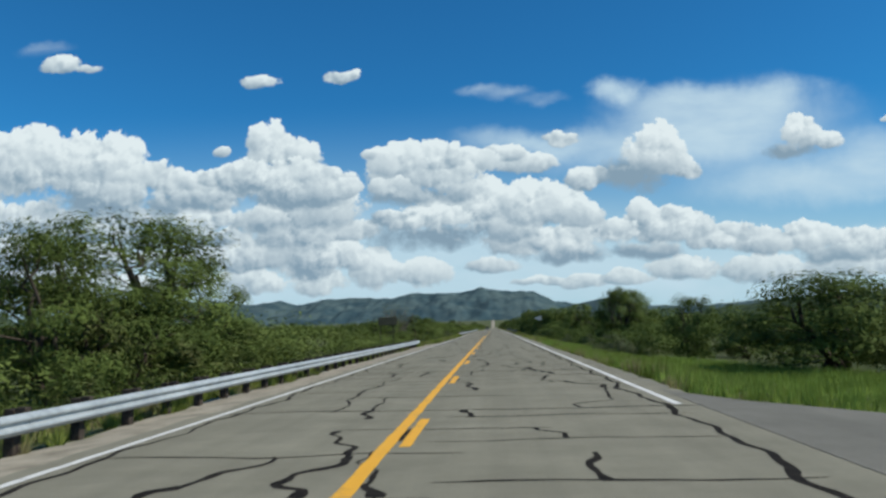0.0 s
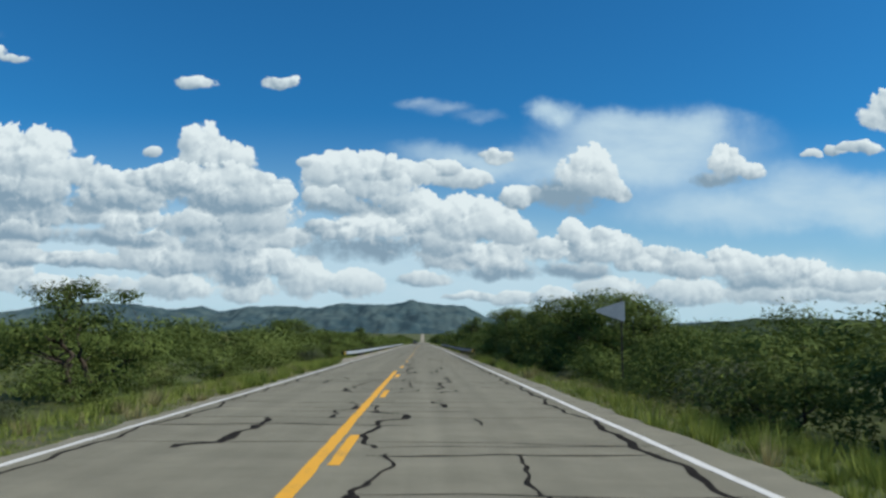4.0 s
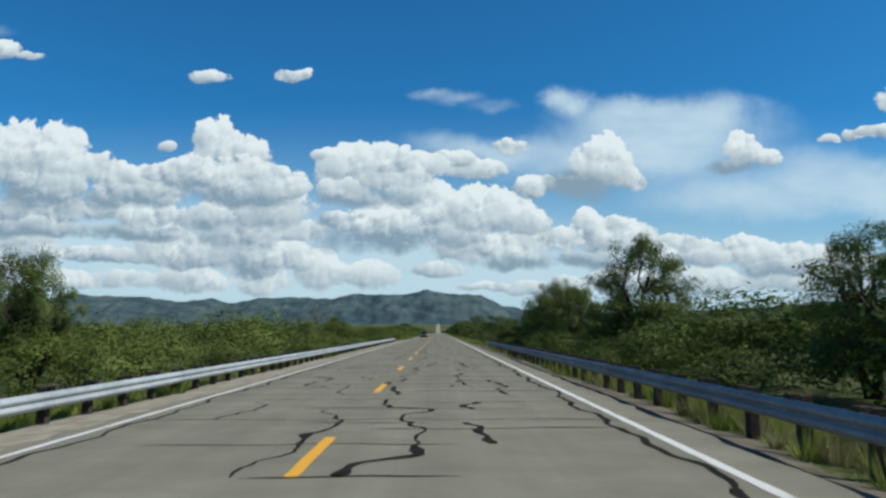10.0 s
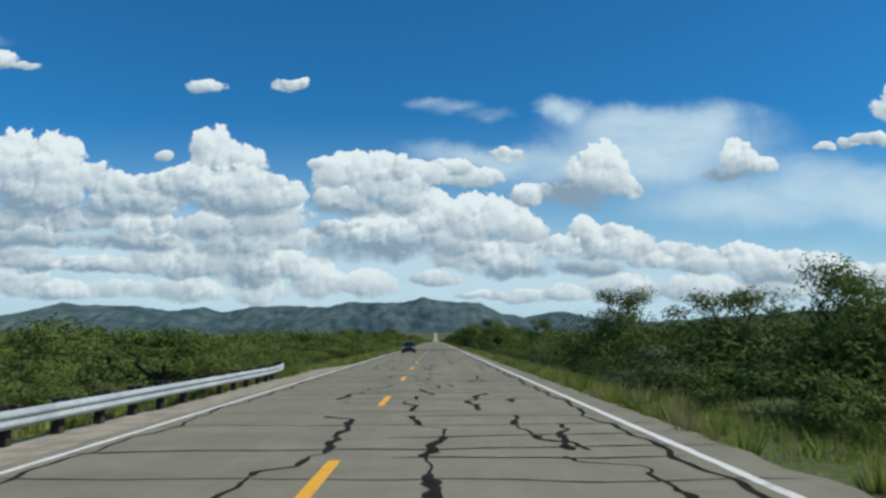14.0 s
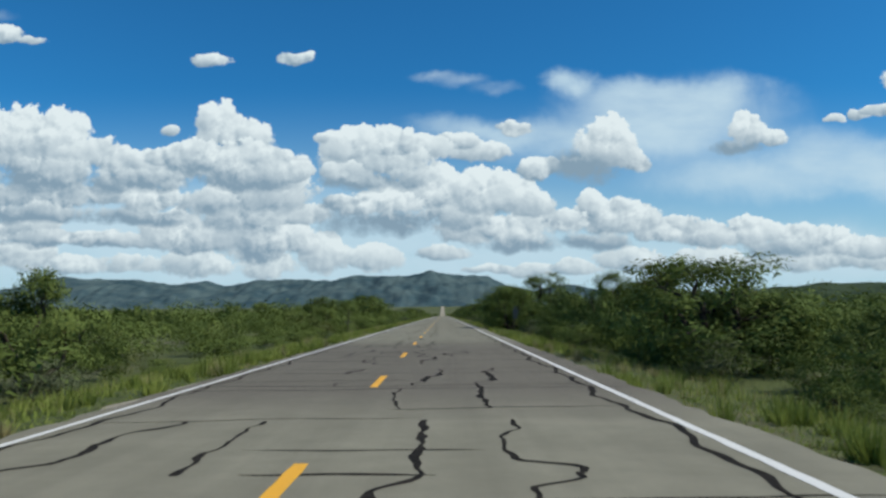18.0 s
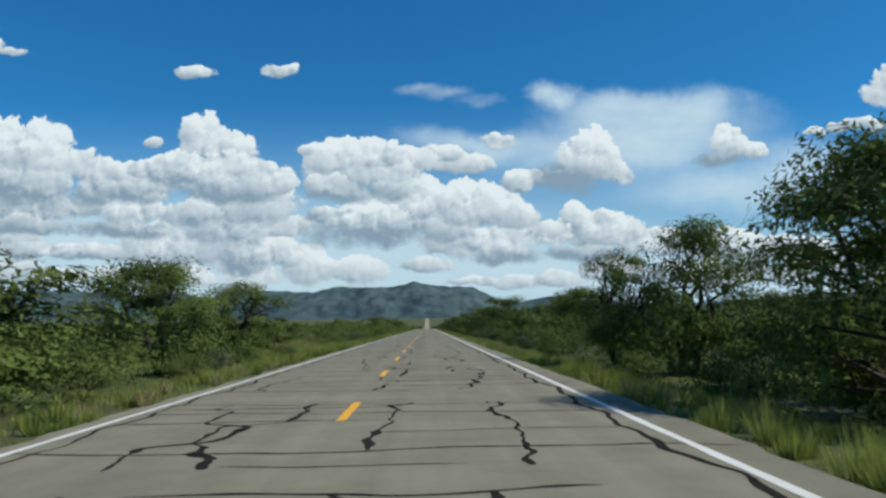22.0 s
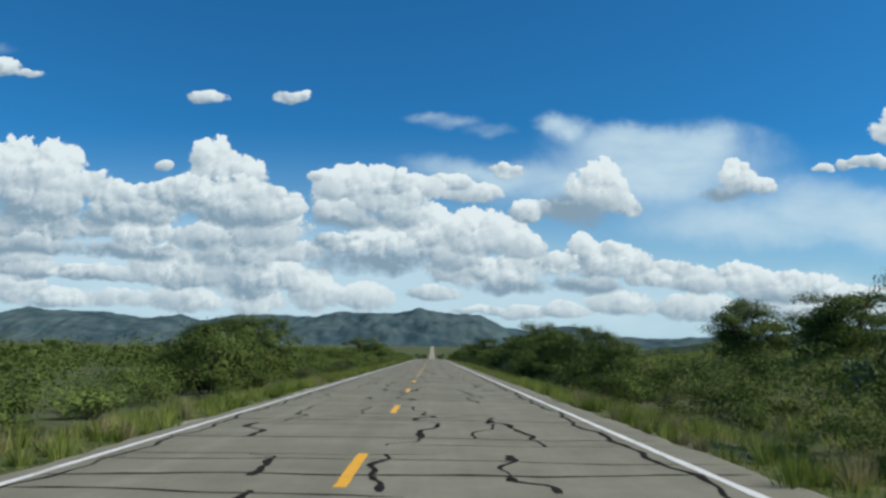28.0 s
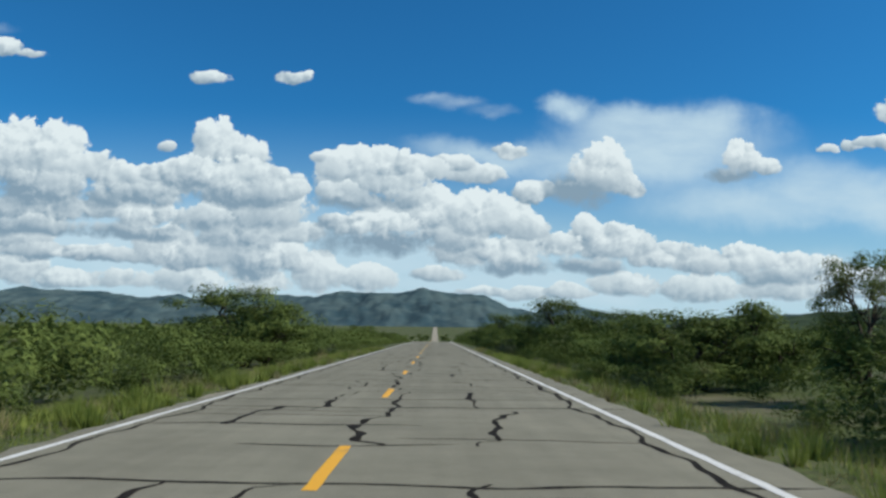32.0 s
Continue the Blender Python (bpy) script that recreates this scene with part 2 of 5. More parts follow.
lump = relief_at(0, 0)
bright = math_node(wt, "MULTIPLY", math_node(wt, "SUBTRACT", lump, relief_at(0.50, 0.70)), 1.05)
tatter = node(wt, "ShaderNodeTexNoise", Vector=place, Scale=0.85, Detail=5.0, Roughness=0.68)
edge = math_node(wt, "MULTIPLY_ADD", lump, 0.85, math_node(wt, "MULTIPLY_ADD", tatter.outputs[0], 1.7, -0.46))
patchy = node(wt, "ShaderNodeTexNoise", Vector=vec_node(wt, "ADD", place, (90.0, 30.0, 0.0)), Scale=0.17, Detail=2.0, Roughness=0.5)
bright = math_node(wt, "MULTIPLY", bright, map_range(wt, patchy.outputs[0], 0.35, 0.65, 0.35, 1.15))
bright = math_node(wt, "ADD", bright, math_node(wt, "MULTIPLY_ADD", tatter.outputs[0], 0.36, -0.18))
sway = node(wt, "ShaderNodeTexNoise", Vector=place, Scale=0.22, Detail=2.0, Roughness=0.5)
swayed = vec_node(wt, "MULTIPLY_ADD", vec_node(wt, "SUBTRACT", sway.outputs["Color"], (0.5, 0.5, 0.5)), (3.2, 2.2, 0.0), place)


def heap_group():
    """One heap laid over the sky behind it."""
    g = bpy.data.node_groups.new("heaped_cloud", "ShaderNodeTree")
    for name, kind in (("Sky", "Color"), ("Place", "Vector"), ("Edge", "Float"), ("Bright", "Float"), ("Size", "Vector"), ("Middle", "Vector"), ("Tone", "Float"), ("Haze", "Float")):
        g.interface.new_socket(name, in_out="INPUT", socket_type="NodeSocket" + kind)
    g.interface.new_socket("Sky", in_out="OUTPUT", socket_type="NodeSocketColor")
    gi, go = g.nodes.new("NodeGroupInput"), g.nodes.new("NodeGroupOutput")
    behind, at, rim, light, size, middle, tone, haze = gi.outputs[:8]
    # each heap waits for the one behind it
    at = vec_node(g, "MULTIPLY_ADD", behind, (1e-6, 1e-6, 0.0), at)
    xy = node(g, "ShaderNodeSeparateXYZ", Vector=vec_node(g, "MULTIPLY_ADD", at, size, middle))
    up = xy.outputs[1]
    # flatter below than above
    tall = math_node(g, "MAXIMUM", up, math_node(g, "MULTIPLY", up, -1.45))
    d = math_node(g, "MULTIPLY_ADD", xy.outputs[0], xy.outputs[0], math_node(g, "MULTIPLY", tall, tall))
    depth = math_node(g, "ADD", math_node(g, "SUBTRACT", 1.0, d), rim)
    # crisp crowns, soft bases; grey bases are soft all round
    soft = math_node(g, "MULTIPLY_ADD", up, -0.32, 0.34, clamp=True)
    soft = math_node(g, "ADD", soft, math_node(g, "MULTIPLY_ADD", tone, -1.4, 0.0, clamp=True))
    cover = math_node(g, "DIVIDE", depth, math_node(g, "ADD", soft, 0.10), clamp=True)
    lit = math_node(g, "MULTIPLY_ADD", up, 0.52, math_node(g, "MULTIPLY_ADD", xy.outputs[0], 0.15, 0.465))
    lit = math_node(g, "ADD", math_node(g, "MULTIPLY_ADD", tone, 1.15, lit), light, clamp=True)
    white = mix_node(g, lit, (0.235, 0.345, 0.440), (0.745, 0.84, 0.865))
    white = mix_node(g, haze, white, (0.50, 0.64, 0.70))
    g.links.new(mix_node(g, cover, behind, white), go.inputs[0])
    return g


one_heap = heap_group()
for hu, hv, ha, hb, tone in HEAPS:
    n = wt.nodes.new("ShaderNodeGroup")
    n.node_tree = one_heap
    for i, value in enumerate((col, swayed, edge, bright)):
        wt.links.new(value, n.inputs[i])
    n.inputs[4].default_value, n.inputs[5].default_value = (1 / ha, 1 / hb, 0.0), (-hu / ha, -hv / hb, 0.0)
    n.inputs[6].default_value, n.inputs[7].default_value = tone, max(0.0, min(0.35, (9.0 - hv) * 0.06))
    col = n.outputs[0]
bg = node(wt, "ShaderNodeBackground", Color=col, Strength=1.0)
wt.links.new(bg.outputs[0], node(wt, "ShaderNodeOutputWorld").inputs[0])

sun = new("sun", bpy.data.lights.new("sun", "SUN"))
sun.data.energy, sun.data.angle, sun.data.color = 4.8, radians(0.55), (1.0, 0.965, 0.87)
sun_way = Vector((math.sin(radians(SUN_AZ)) * math.cos(radians(SUN_EL)), math.cos(radians(SUN_AZ)) * math.cos(radians(SUN_EL)), math.sin(radians(SUN_EL))))
sun.matrix_world = look(sun_way * 300, (0, 0, 0))


# ---- materials ----
def material(name, rough=0.8, metal=0.0):
    m = bpy.data.materials.new(name)
    m.use_nodes = True
    b = m.node_tree.nodes["Principled BSDF"]
    b.inputs["Roughness"].default_value, b.inputs["Metallic"].default_value = rough, metal
    b.inputs["Specular IOR Level"].default_value = 0.15
    return m, m.node_tree, b


def place_of(nt):
    return node(nt, "ShaderNodeNewGeometry").outputs["Position"]


def noise_of(nt, vec, scale, detail=4.0, rough=0.6):
    return node(nt, "ShaderNodeTexNoise", Vector=vec, Scale=scale, Detail=detail, Roughness=rough).outputs[0]


def bump_to(nt, b, height, strength, distance):
    n = node(nt, "ShaderNodeBump", Height=height, Strength=strength, Distance=distance)
    nt.links.new(n.outputs[0], b.inputs["Normal"])


def varied(name, dark, light, scale, rough=0.8, metal=0.0, fine=None, bump=0.0):
    """A surface of two tones, mottled at two sizes."""
    m, nt, b = material(name, rough, metal)
    p = place_of(nt)
    a = noise_of(nt, p, scale)
    f = noise_of(nt, p, fine or scale * 9)
    w = map_range(nt, math_node(nt, "ADD", math_node(nt, "MULTIPLY", a, 0.6), math_node(nt, "MULTIPLY", f, 0.4)), 0.32, 0.68)
    nt.links.new(mix_node(nt, w, dark, light), b.inputs["Base Color"])
    if bump:
        bump_to(nt, b, f, bump, 0.01)
    return m


def foliage(name, dark, light, rough=0.75, thin=0.20, dry=(0.17, 0.135, 0.075), dryness=0.45):
    """Leaves that differ one by one, plant by plant, and in drier and fresher patches."""
    m, nt, b = material(name, rough)
    geo = node(nt, "ShaderNodeNewGeometry")
    oi = node(nt, "ShaderNodeObjectInfo")
    patch = noise_of(nt, geo.outputs["Position"], 0.55, 3.0, 0.6)
    w = math_node(nt, "MULTIPLY_ADD", geo.outputs["Random Per Island"], 0.22, math_node(nt, "MULTIPLY", oi.outputs["Random"], 0.25))
    w = math_node(nt, "ADD", w, map_range(nt, patch, 0.36, 0.66, -0.12, 0.42), clamp=True)
    c = mix_node(nt, w, dark, light)
    bare = noise_of(nt, vec_node(nt, "ADD", geo.outputs["Position"], (37.0, 11.0, 5.0)), 0.28, 4.0, 0.65)
    c = mix_node(nt, map_range(nt, bare, 0.58, 0.74, 0.0, dryness), c, dry)
    nt.links.new(c, b.inputs["Base Color"])
    b.inputs["Specular IOR Level"].default_value = 0.06
    t = node(nt, "ShaderNodeBsdfTranslucent", Color=c)
    mx = node(nt, "ShaderNodeMixShader", Fac=thin)
    nt.links.new(b.outputs[0], mx.inputs[1]), nt.links.new(t.outputs[0], mx.inputs[2])
    nt.links.new(mx.outputs[0], nt.nodes["Material Output"].inputs[0])
    return m


def asphalt(name, dark, light):
    m, nt, b = material(name, 0.85)
    p = place_of(nt)
    grain = noise_of(nt, p, 90.0, 3.0, 0.7)
    blotch = noise_of(nt, p, 0.9, 5.0, 0.65)
    tracks = noise_of(nt, vec_node(nt, "MULTIPLY", p, (1.6, 0.012, 0.0)), 1.0, 3.0)
    rough_band = noise_of(nt, vec_node(nt, "MULTIPLY", p, (0.25, 0.6, 0.0)), 1.0, 5.0)
    w = math_node(nt, "MULTIPLY_ADD", grain, 0.55, math_node(nt, "MULTIPLY", blotch, 0.35))
    w = math_node(nt, "ADD", w, math_node(nt, "MULTIPLY_ADD", tracks, 0.30, -0.15))
    w = math_node(nt, "ADD", w, math_node(nt, "MULTIPLY_ADD", rough_band, 0.3, -0.15))
    c = mix_node(nt, map_range(nt, w, 0.2, 0.75), dark, light)
    # a resurfaced, darker length of the road
    along = node(nt, "ShaderNodeSeparateXYZ", Vector=p).outputs[1]
    newer = math_node(nt, "MULTIPLY", map_range(nt, along, 455.0, 462.0), map_range(nt, along, 482.0, 496.0, 1.0, 0.0))
    c = mix_node(nt, math_node(nt, "MULTIPLY", newer, 0.8), c, mix_node(nt, map_range(nt, grain, 0.35, 0.65), (0.065, 0.056, 0.045), (0.165, 0.145, 0.115)))
    nt.links.new(c, b.inputs["Base Color"])
    bump_to(nt, b, grain, 0.5, 0.006)
    return m


def road_paint(name, colour, worn):
    m, nt, b = material(name, 0.6)
    p = place_of(nt)
    f = noise_of(nt, p, 14.0, 6.0, 0.75)
    g = noise_of(nt, p, 1.1, 3.0)
    w = map_range(nt, math_node(nt, "MULTIPLY_ADD", g, 0.6, math_node(nt, "MULTIPLY", f, 0.6)), 0.42, 0.56)
    nt.links.new(mix_node(nt, w, worn, colour), b.inputs["Base Color"])
    bump_to(nt, b, f, 0.3, 0.004)
    return m


M_ROAD = asphalt("old_grey_asphalt", (0.146, 0.137, 0.100), (0.262, 0.246, 0.182))
M_APRON = asphalt("patched_asphalt", (0.115, 0.110, 0.090), (0.20, 0.190, 0.158))
M_SHOULDER = varied("gravelly_shoulder", (0.19, 0.168, 0.125), (0.40, 0.355, 0.275), 1.5, 0.95, fine=30.0, bump=0.6)
M_EDGE = varied("brown_gravelly_edge", (0.078, 0.068, 0.050), (0.18, 0.158, 0.120), 1.5, 0.95, fine=30.0, bump=0.6)
M_TAR = varied("crack_tar", (0.010, 0.009, 0.008), (0.028, 0.024, 0.020), 3.0, 0.9, fine=40.0, bump=0.2)
M_TAR.node_tree.nodes["Principled BSDF"].inputs["Specular IOR Level"].default_value = 0.04
M_WHITE = road_paint("white_road_paint", (0.64, 0.63, 0.59), (0.36, 0.34, 0.30))
M_YELLOW = road_paint("yellow_road_paint", (0.72, 0.36, 0.030), (0.40, 0.24, 0.07))
M_GROUND = None
M_LEAF = foliage("mesquite_leaf", (0.050, 0.074, 0.018), (0.150, 0.198, 0.050))
M_LEAF_B = foliage("greasewood_leaf", (0.056, 0.082, 0.020), (0.168, 0.212, 0.056))
M_LEAF_C = foliage("grey_brush_leaf", (0.066, 0.080, 0.042), (0.150, 0.170, 0.090))
M_GRASS = foliage("roadside_grass", (0.105, 0.148, 0.028), (0.36, 0.40, 0.10), thin=0.3)
M_LUSH = foliage("lush_grass", (0.10, 0.15, 0.028), (0.30, 0.42, 0.085), thin=0.3)
M_STRAW = foliage("dry_grass", (0.20, 0.18, 0.08), (0.42, 0.38, 0.19), thin=0.3)
M_BARK = varied("mesquite_bark", (0.022, 0.018, 0.014), (0.085, 0.068, 0.052), 4.0, 0.95, fine=30.0, bump=0.8)
M_DEADWOOD = varied("bare_grey_wood", (0.05, 0.042, 0.035), (0.14, 0.12, 0.10), 3.0, 0.95, fine=26.0, bump=0.6)
M_STEEL = varied("galvanised_steel", (0.27, 0.30, 0.31), (0.43, 0.465, 0.475), 0.9, 0.55, 0.25, fine=7.0, bump=0.05)
# the same galvanised steel, coloured darker for the right rail's face in shade
M_STEEL_SHADED = varied("shade_darkened_steel", (0.16, 0.17, 0.18), (0.27, 0.285, 0.295), 0.9, 0.6, 0.2, fine=7.0, bump=0.05)
M_POST = varied("creosoted_timber", (0.020, 0.016, 0.013), (0.065, 0.052, 0.042), 5.0, 0.9, fine=40.0, bump=0.6)
M_DARKSTEEL = varied("weathered_dark_steel", (0.03, 0.028, 0.026), (0.075, 0.068, 0.06), 4.0, 0.65, 0.5, fine=25.0)
M_SIGNBACK = varied("dull_aluminium_back", (0.075, 0.068, 0.045), (0.125, 0.115, 0.078), 2.0, 0.6, 0.4, fine=18.0)
M_MARK_Y = varied("yellow_reflector", (0.60, 0.36, 0.02), (0.72, 0.46, 0.03), 6.0, 0.45)
M_MARK_K = varied("black_reflector", (0.012, 0.012, 0.012), (0.03, 0.03, 0.03), 6.0, 0.6)


def ground_material():
    m, nt, b = material("desert_ground", 0.97)
    p = place_of(nt)
    a = noise_of(nt, p, 0.07, 6.0, 0.65)
    f = noise_of(nt, p, 2.4, 6.0, 0.7)
    soil = mix_node(nt, map_range(nt, f, 0.3, 0.7), (0.10, 0.082, 0.055), (0.22, 0.19, 0.13))
    green = mix_node(nt, map_range(nt, noise_of(nt, p, 9.0), 0.3, 0.7), (0.035, 0.048, 0.014), (0.10, 0.12, 0.04))
    w = map_range(nt, math_node(nt, "MULTIPLY_ADD", f, 0.5, math_node(nt, "MULTIPLY", a, 0.7)), 0.40, 0.62)
    nt.links.new(mix_node(nt, w, soil, green), b.inputs["Base Color"])
    bump_to(nt, b, f, 0.8, 0.06)
    return m


M_GROUND = ground_material()


def mountain_material(name, dark, light, rock):
    m, nt, b = material(name, 1.0)
    p = place_of(nt)
    a = noise_of(nt, p, 0.006, 8.0, 0.68)
    f = noise_of(nt, p, 0.035, 6.0, 0.7)
    c = mix_node(nt, map_range(nt, a, 0.36, 0.62), dark, light)
    c = mix_node(nt, map_range(nt, f, 0.60, 0.74, 0.0, 0.8), c, rock)
    nt.links.new(c, b.inputs["Base Color"])
    b.inputs["Specular IOR Level"].default_value = 0.0
    return m


# distance haze is mixed into the range's colours as blue-green
M_MOUNT = mountain_material("hazed_far_slopes", (0.036, 0.066, 0.078), (0.080, 0.116, 0.116), (0.17, 0.19, 0.185))
M_HILL = mountain_material("wooded_hill", (0.028, 0.044, 0.030), (0.055, 0.076, 0.044), (0.08, 0.09, 0.062))


# ---- builders ----
def mesh_of(name, verts, faces, mat, smooth=False):
    me = bpy.data.meshes.new(name)
    me.from_pydata([tuple(q) for q in verts], [], [tuple(q) for q in faces])
    for m in (mat if isinstance(mat, (list, tuple)) else (mat,)):
        me.materials.append(m)
    if smooth:
        me.shade_smooth()
    me.update()
    return me


def mesh_np(name, verts, faces, mat, smooth=False):
    """The same from arrays, for large meshes; all faces have equally many corners."""
    me = bpy.data.meshes.new(name)
    verts, faces = np.asarray(verts, np.float32), np.asarray(faces, np.int32)
    n, k = faces.shape
    me.vertices.add(len(verts))
    me.vertices.foreach_set("co", verts.ravel())
    me.loops.add(n * k)
    me.loops.foreach_set("vertex_index", faces.ravel())
    me.polygons.add(n)
    me.polygons.foreach_set("loop_start", np.arange(0, n * k, k, dtype=np.int32))
    me.materials.append(mat)
    me.update(calc_edges=True)
    if smooth:
        me.shade_smooth()
    return me


def part(name, bm, mat, parent=None, label="", smooth=False):
    me = bpy.data.meshes.new(name)
    bm.to_mesh(me)
    bm.free()
    me.materials.append(mat)
    if smooth:
        me.shade_smooth()
    ob = new(name, me)
    ob.parent = parent
    return tagged(ob, label)


def mesh_part(name, me, parent=None, label=""):
    ob = new(name, me)
    ob.parent = parent
    return tagged(ob, label)


def box_bm(bm, size, at, bevel=0.0, turn=None):
    r = bmesh.ops.create_cube(bm, size=1.0)
    vs = r["verts"]
    m = Matrix.Translation(at) @ (turn or Matrix.Identity(4)) @ Matrix.Diagonal((*size, 1))
    bmesh.ops.transform(bm, matrix=m, verts=vs)
    if bevel:
        es = list({e for v_ in vs for e in v_.link_edges})
        bmesh.ops.bevel(bm, geom=es, offset=bevel, segments=2, affect="EDGES", profile=0.5)


def box(size, at, bevel=0.0, turn=None):
    bm = bmesh.new()
    box_bm(bm, size, at, bevel, turn)
    return bm


def rod_bm(bm, a, b, r1, r2, sides=8):
    a, b = Vector(a), Vector(b)
    d = b - a
    m = Matrix.Translation((a + b) / 2) @ d.to_track_quat("Z", "Y").to_matrix().to_4x4()
    bmesh.ops.create_cone(bm, cap_ends=True, segments=sides, radius1=r1, radius2=r2, depth=d.length, matrix=m)


def rod(a, b, r1, r2, sides=8):
    bm = bmesh.new()
    rod_bm(bm, a, b, r1, r2, sides)
    return bm


rng = np.random.default_rng(11)


# ---- ground, road ----
def smooth01(x):
    x = np.clip(x, 0.0, 1.0)
    return x * x * (3 - 2 * x)


def road_z(y):
    """The road lies level, dips far ahead and climbs to the foot of the mountains."""
    y = np.asarray(y, float)
    return -11.0 * smooth01((y - 980) / 560) + 44.0 * smooth01((y - 1600) / 2300)


def ground_z(x, y):
    """Height of the land beside the road: a low bank, gentle swells, a grassy rise on the right near the end."""
    x, y = np.asarray(x, float), np.asarray(y, float)
    side = np.where(x > 0, x - 5.9, -x - 5.0)
    z = -0.16 - 0.45 * smooth01((side - 0.4) / 4.0)
    far = smooth01((side - 3) / 12)
    z = z + far * (0.28 * np.sin(x * 0.13 + y * 0.031) + 0.22 * np.sin(y * 0.071 - x * 0.05 + 2))
    z = z + 2.9 * smooth01((x - 9) / 22) * np.exp(-(((y - 752) / 42) ** 4)) * np.exp(-((x - 34) / 45) ** 2)
    z = z + road_z(y)
    return z


def grid_sheet(name, xs, ys, zf, mat, smooth=True):
    X, Y = np.meshgrid(xs, ys)
    Z = zf(X, Y)
    nx, ny = len(xs), len(ys)
    verts = np.stack([X.ravel(), Y.ravel(), Z.ravel()], 1)
    i = (np.arange(ny - 1)[:, None] * nx + np.arange(nx - 1)[None, :]).ravel()
    faces = np.stack([i, i + 1, i + nx + 1, i + nx], 1)
    return mesh_of(name, verts.tolist(), faces.tolist(), mat, smooth)


side_steps = [5.0, 5.4, 5.8, 6.2, 6.8, 7.5, 8.5, 10, 12, 15, 19, 24, 30, 38, 48, 62, 85, 120, 200, 400, 900, 2000, 5000]
gx = np.array([-q for q in side_steps[::-1]] + [-3, 0, 3] + side_steps)
gy = np.concatenate([np.arange(-400, -20, 40), np.arange(-20, 920, 6.0), np.arange(920, 2000, 20), np.arange(2000, 5200, 80), [6500]])


def ground_sheet_z(x, y):
    z = ground_z(x, y)
    return np.where(np.abs(x) < 5.2, np.minimum(z, -0.16 + road_z(y)), z)


ground = tagged(new("ground", grid_sheet("ground", gx, gy, ground_sheet_z, M_GROUND)), "sandy desert ground with patches of green weeds", "ground", kind="structure")

LEFT_LINE, RIGHT_LINE = -4.0, 5.0
ROAD_L, ROAD_R = -4.35, 5.75


def strip(y0, y1, step, left, right, z, mat, name, jag=0.0, seed=1):
    """A ribbon along the road with slightly ragged edges."""
    g = np.random.default_rng(seed)
    ys = np.concatenate([np.arange(y0, y1, step), [y1]])
    n = len(ys)
    zz = road_z(ys) + z
    l = left + (g.random(n) - 0.5) * 2 * jag
    r = right + (g.random(n) - 0.5) * 2 * jag
    verts = np.concatenate([np.stack([l, ys, zz], 1), np.stack([r, ys, zz], 1)])
    faces = [(i, i + n, i + n + 1, i + 1) for i in range(n - 1)]
    return mesh_of(name, verts.tolist(), faces, mat)


def slab(y0, y1, step, left, right, top, deep, mat, name, jag=0.0, seed=1, drop=(0.0, 0.0)):
    """A ribbon with sides, for layers that have an edge."""
    g = np.random.default_rng(seed)
    ys = np.concatenate([np.arange(y0, y1, step), [y1]])
    n = len(ys)
    zz = road_z(ys)
    l = left + (g.random(n) - 0.5) * 2 * jag
    r = right + (g.random(n) - 0.5) * 2 * jag
    rows_ = [np.stack([l - 0.03, ys, zz + top - deep], 1), np.stack([l, ys, zz + top - drop[0]], 1), np.stack([r, ys, zz + top - drop[1]], 1), np.stack([r + 0.03, ys, zz + top - deep], 1)]
    faces = [(k * n + i, (k + 1) * n + i, (k + 1) * n + i + 1, k * n + i + 1) for k in range(3) for i in range(n - 1)]
    return mesh_of(name, np.concatenate(rows_).tolist(), faces, mat)


road = tagged(new("road", slab(-400, 1300, 0.7, ROAD_L, ROAD_R, 0.0, 0.14, M_ROAD, "road", 0.10, 3)), "old grey asphalt road with tarred cracks", "road", kind="structure")
far_road = tagged(new("road", slab(1300, 4100, 20, -4.9, 6.1, 0.0, 0.3, M_SHOULDER, "far_road")), "pale far stretch of the same road climbing to the hills", "road", kind="structure")


def shoulder_edge(side, y):
    """How far the bare gravel reaches: wide along the guard rails, narrow elsewhere."""
    y = np.asarray(y, float)
    if side < 0:
        w = smooth01((95 - y) / 12) + smooth01((y - 158) / 12) * smooth01((405 - y) / 14)
        return 4.85 + 1.15 * w + 0.15 * np.sin(y * 0.37) + 0.1 * np.sin(y * 1.3)
    w = smooth01((y - 176) / 12) * smooth01((352 - y) / 12)
    w = w + 1.7 * np.exp(-((y - 337.0) / 6.5) ** 2) + 1.2 * np.exp(-((y - 190.0) / 6.0) ** 2)
    return 6.0 + 0.85 * w + 0.14 * np.sin(y * 0.31) + 0.1 * np.sin(y * 1.1)


sy = np.concatenate([np.arange(-400, 1300, 1.1), [1300]])
tagged(new("shoulder", slab(-400, 1300, 1.1, -shoulder_edge(-1, sy), ROAD_L + 0.1, -0.035, 0.3, M_SHOULDER, "shoulder", 0.1, 5, (0.12, 0.0))), "pale gravelly shoulder beside the asphalt", "shoulder", kind="structure")
tagged(new("shoulder", slab(-400, 1300, 1.1, ROAD_R - 0.1, shoulder_edge(1, sy), -0.035, 0.3, M_EDGE, "shoulder", 0.1, 6, (0.0, 0.15))), "brown gravelly shoulder beside the asphalt", "shoulder", kind="structure")

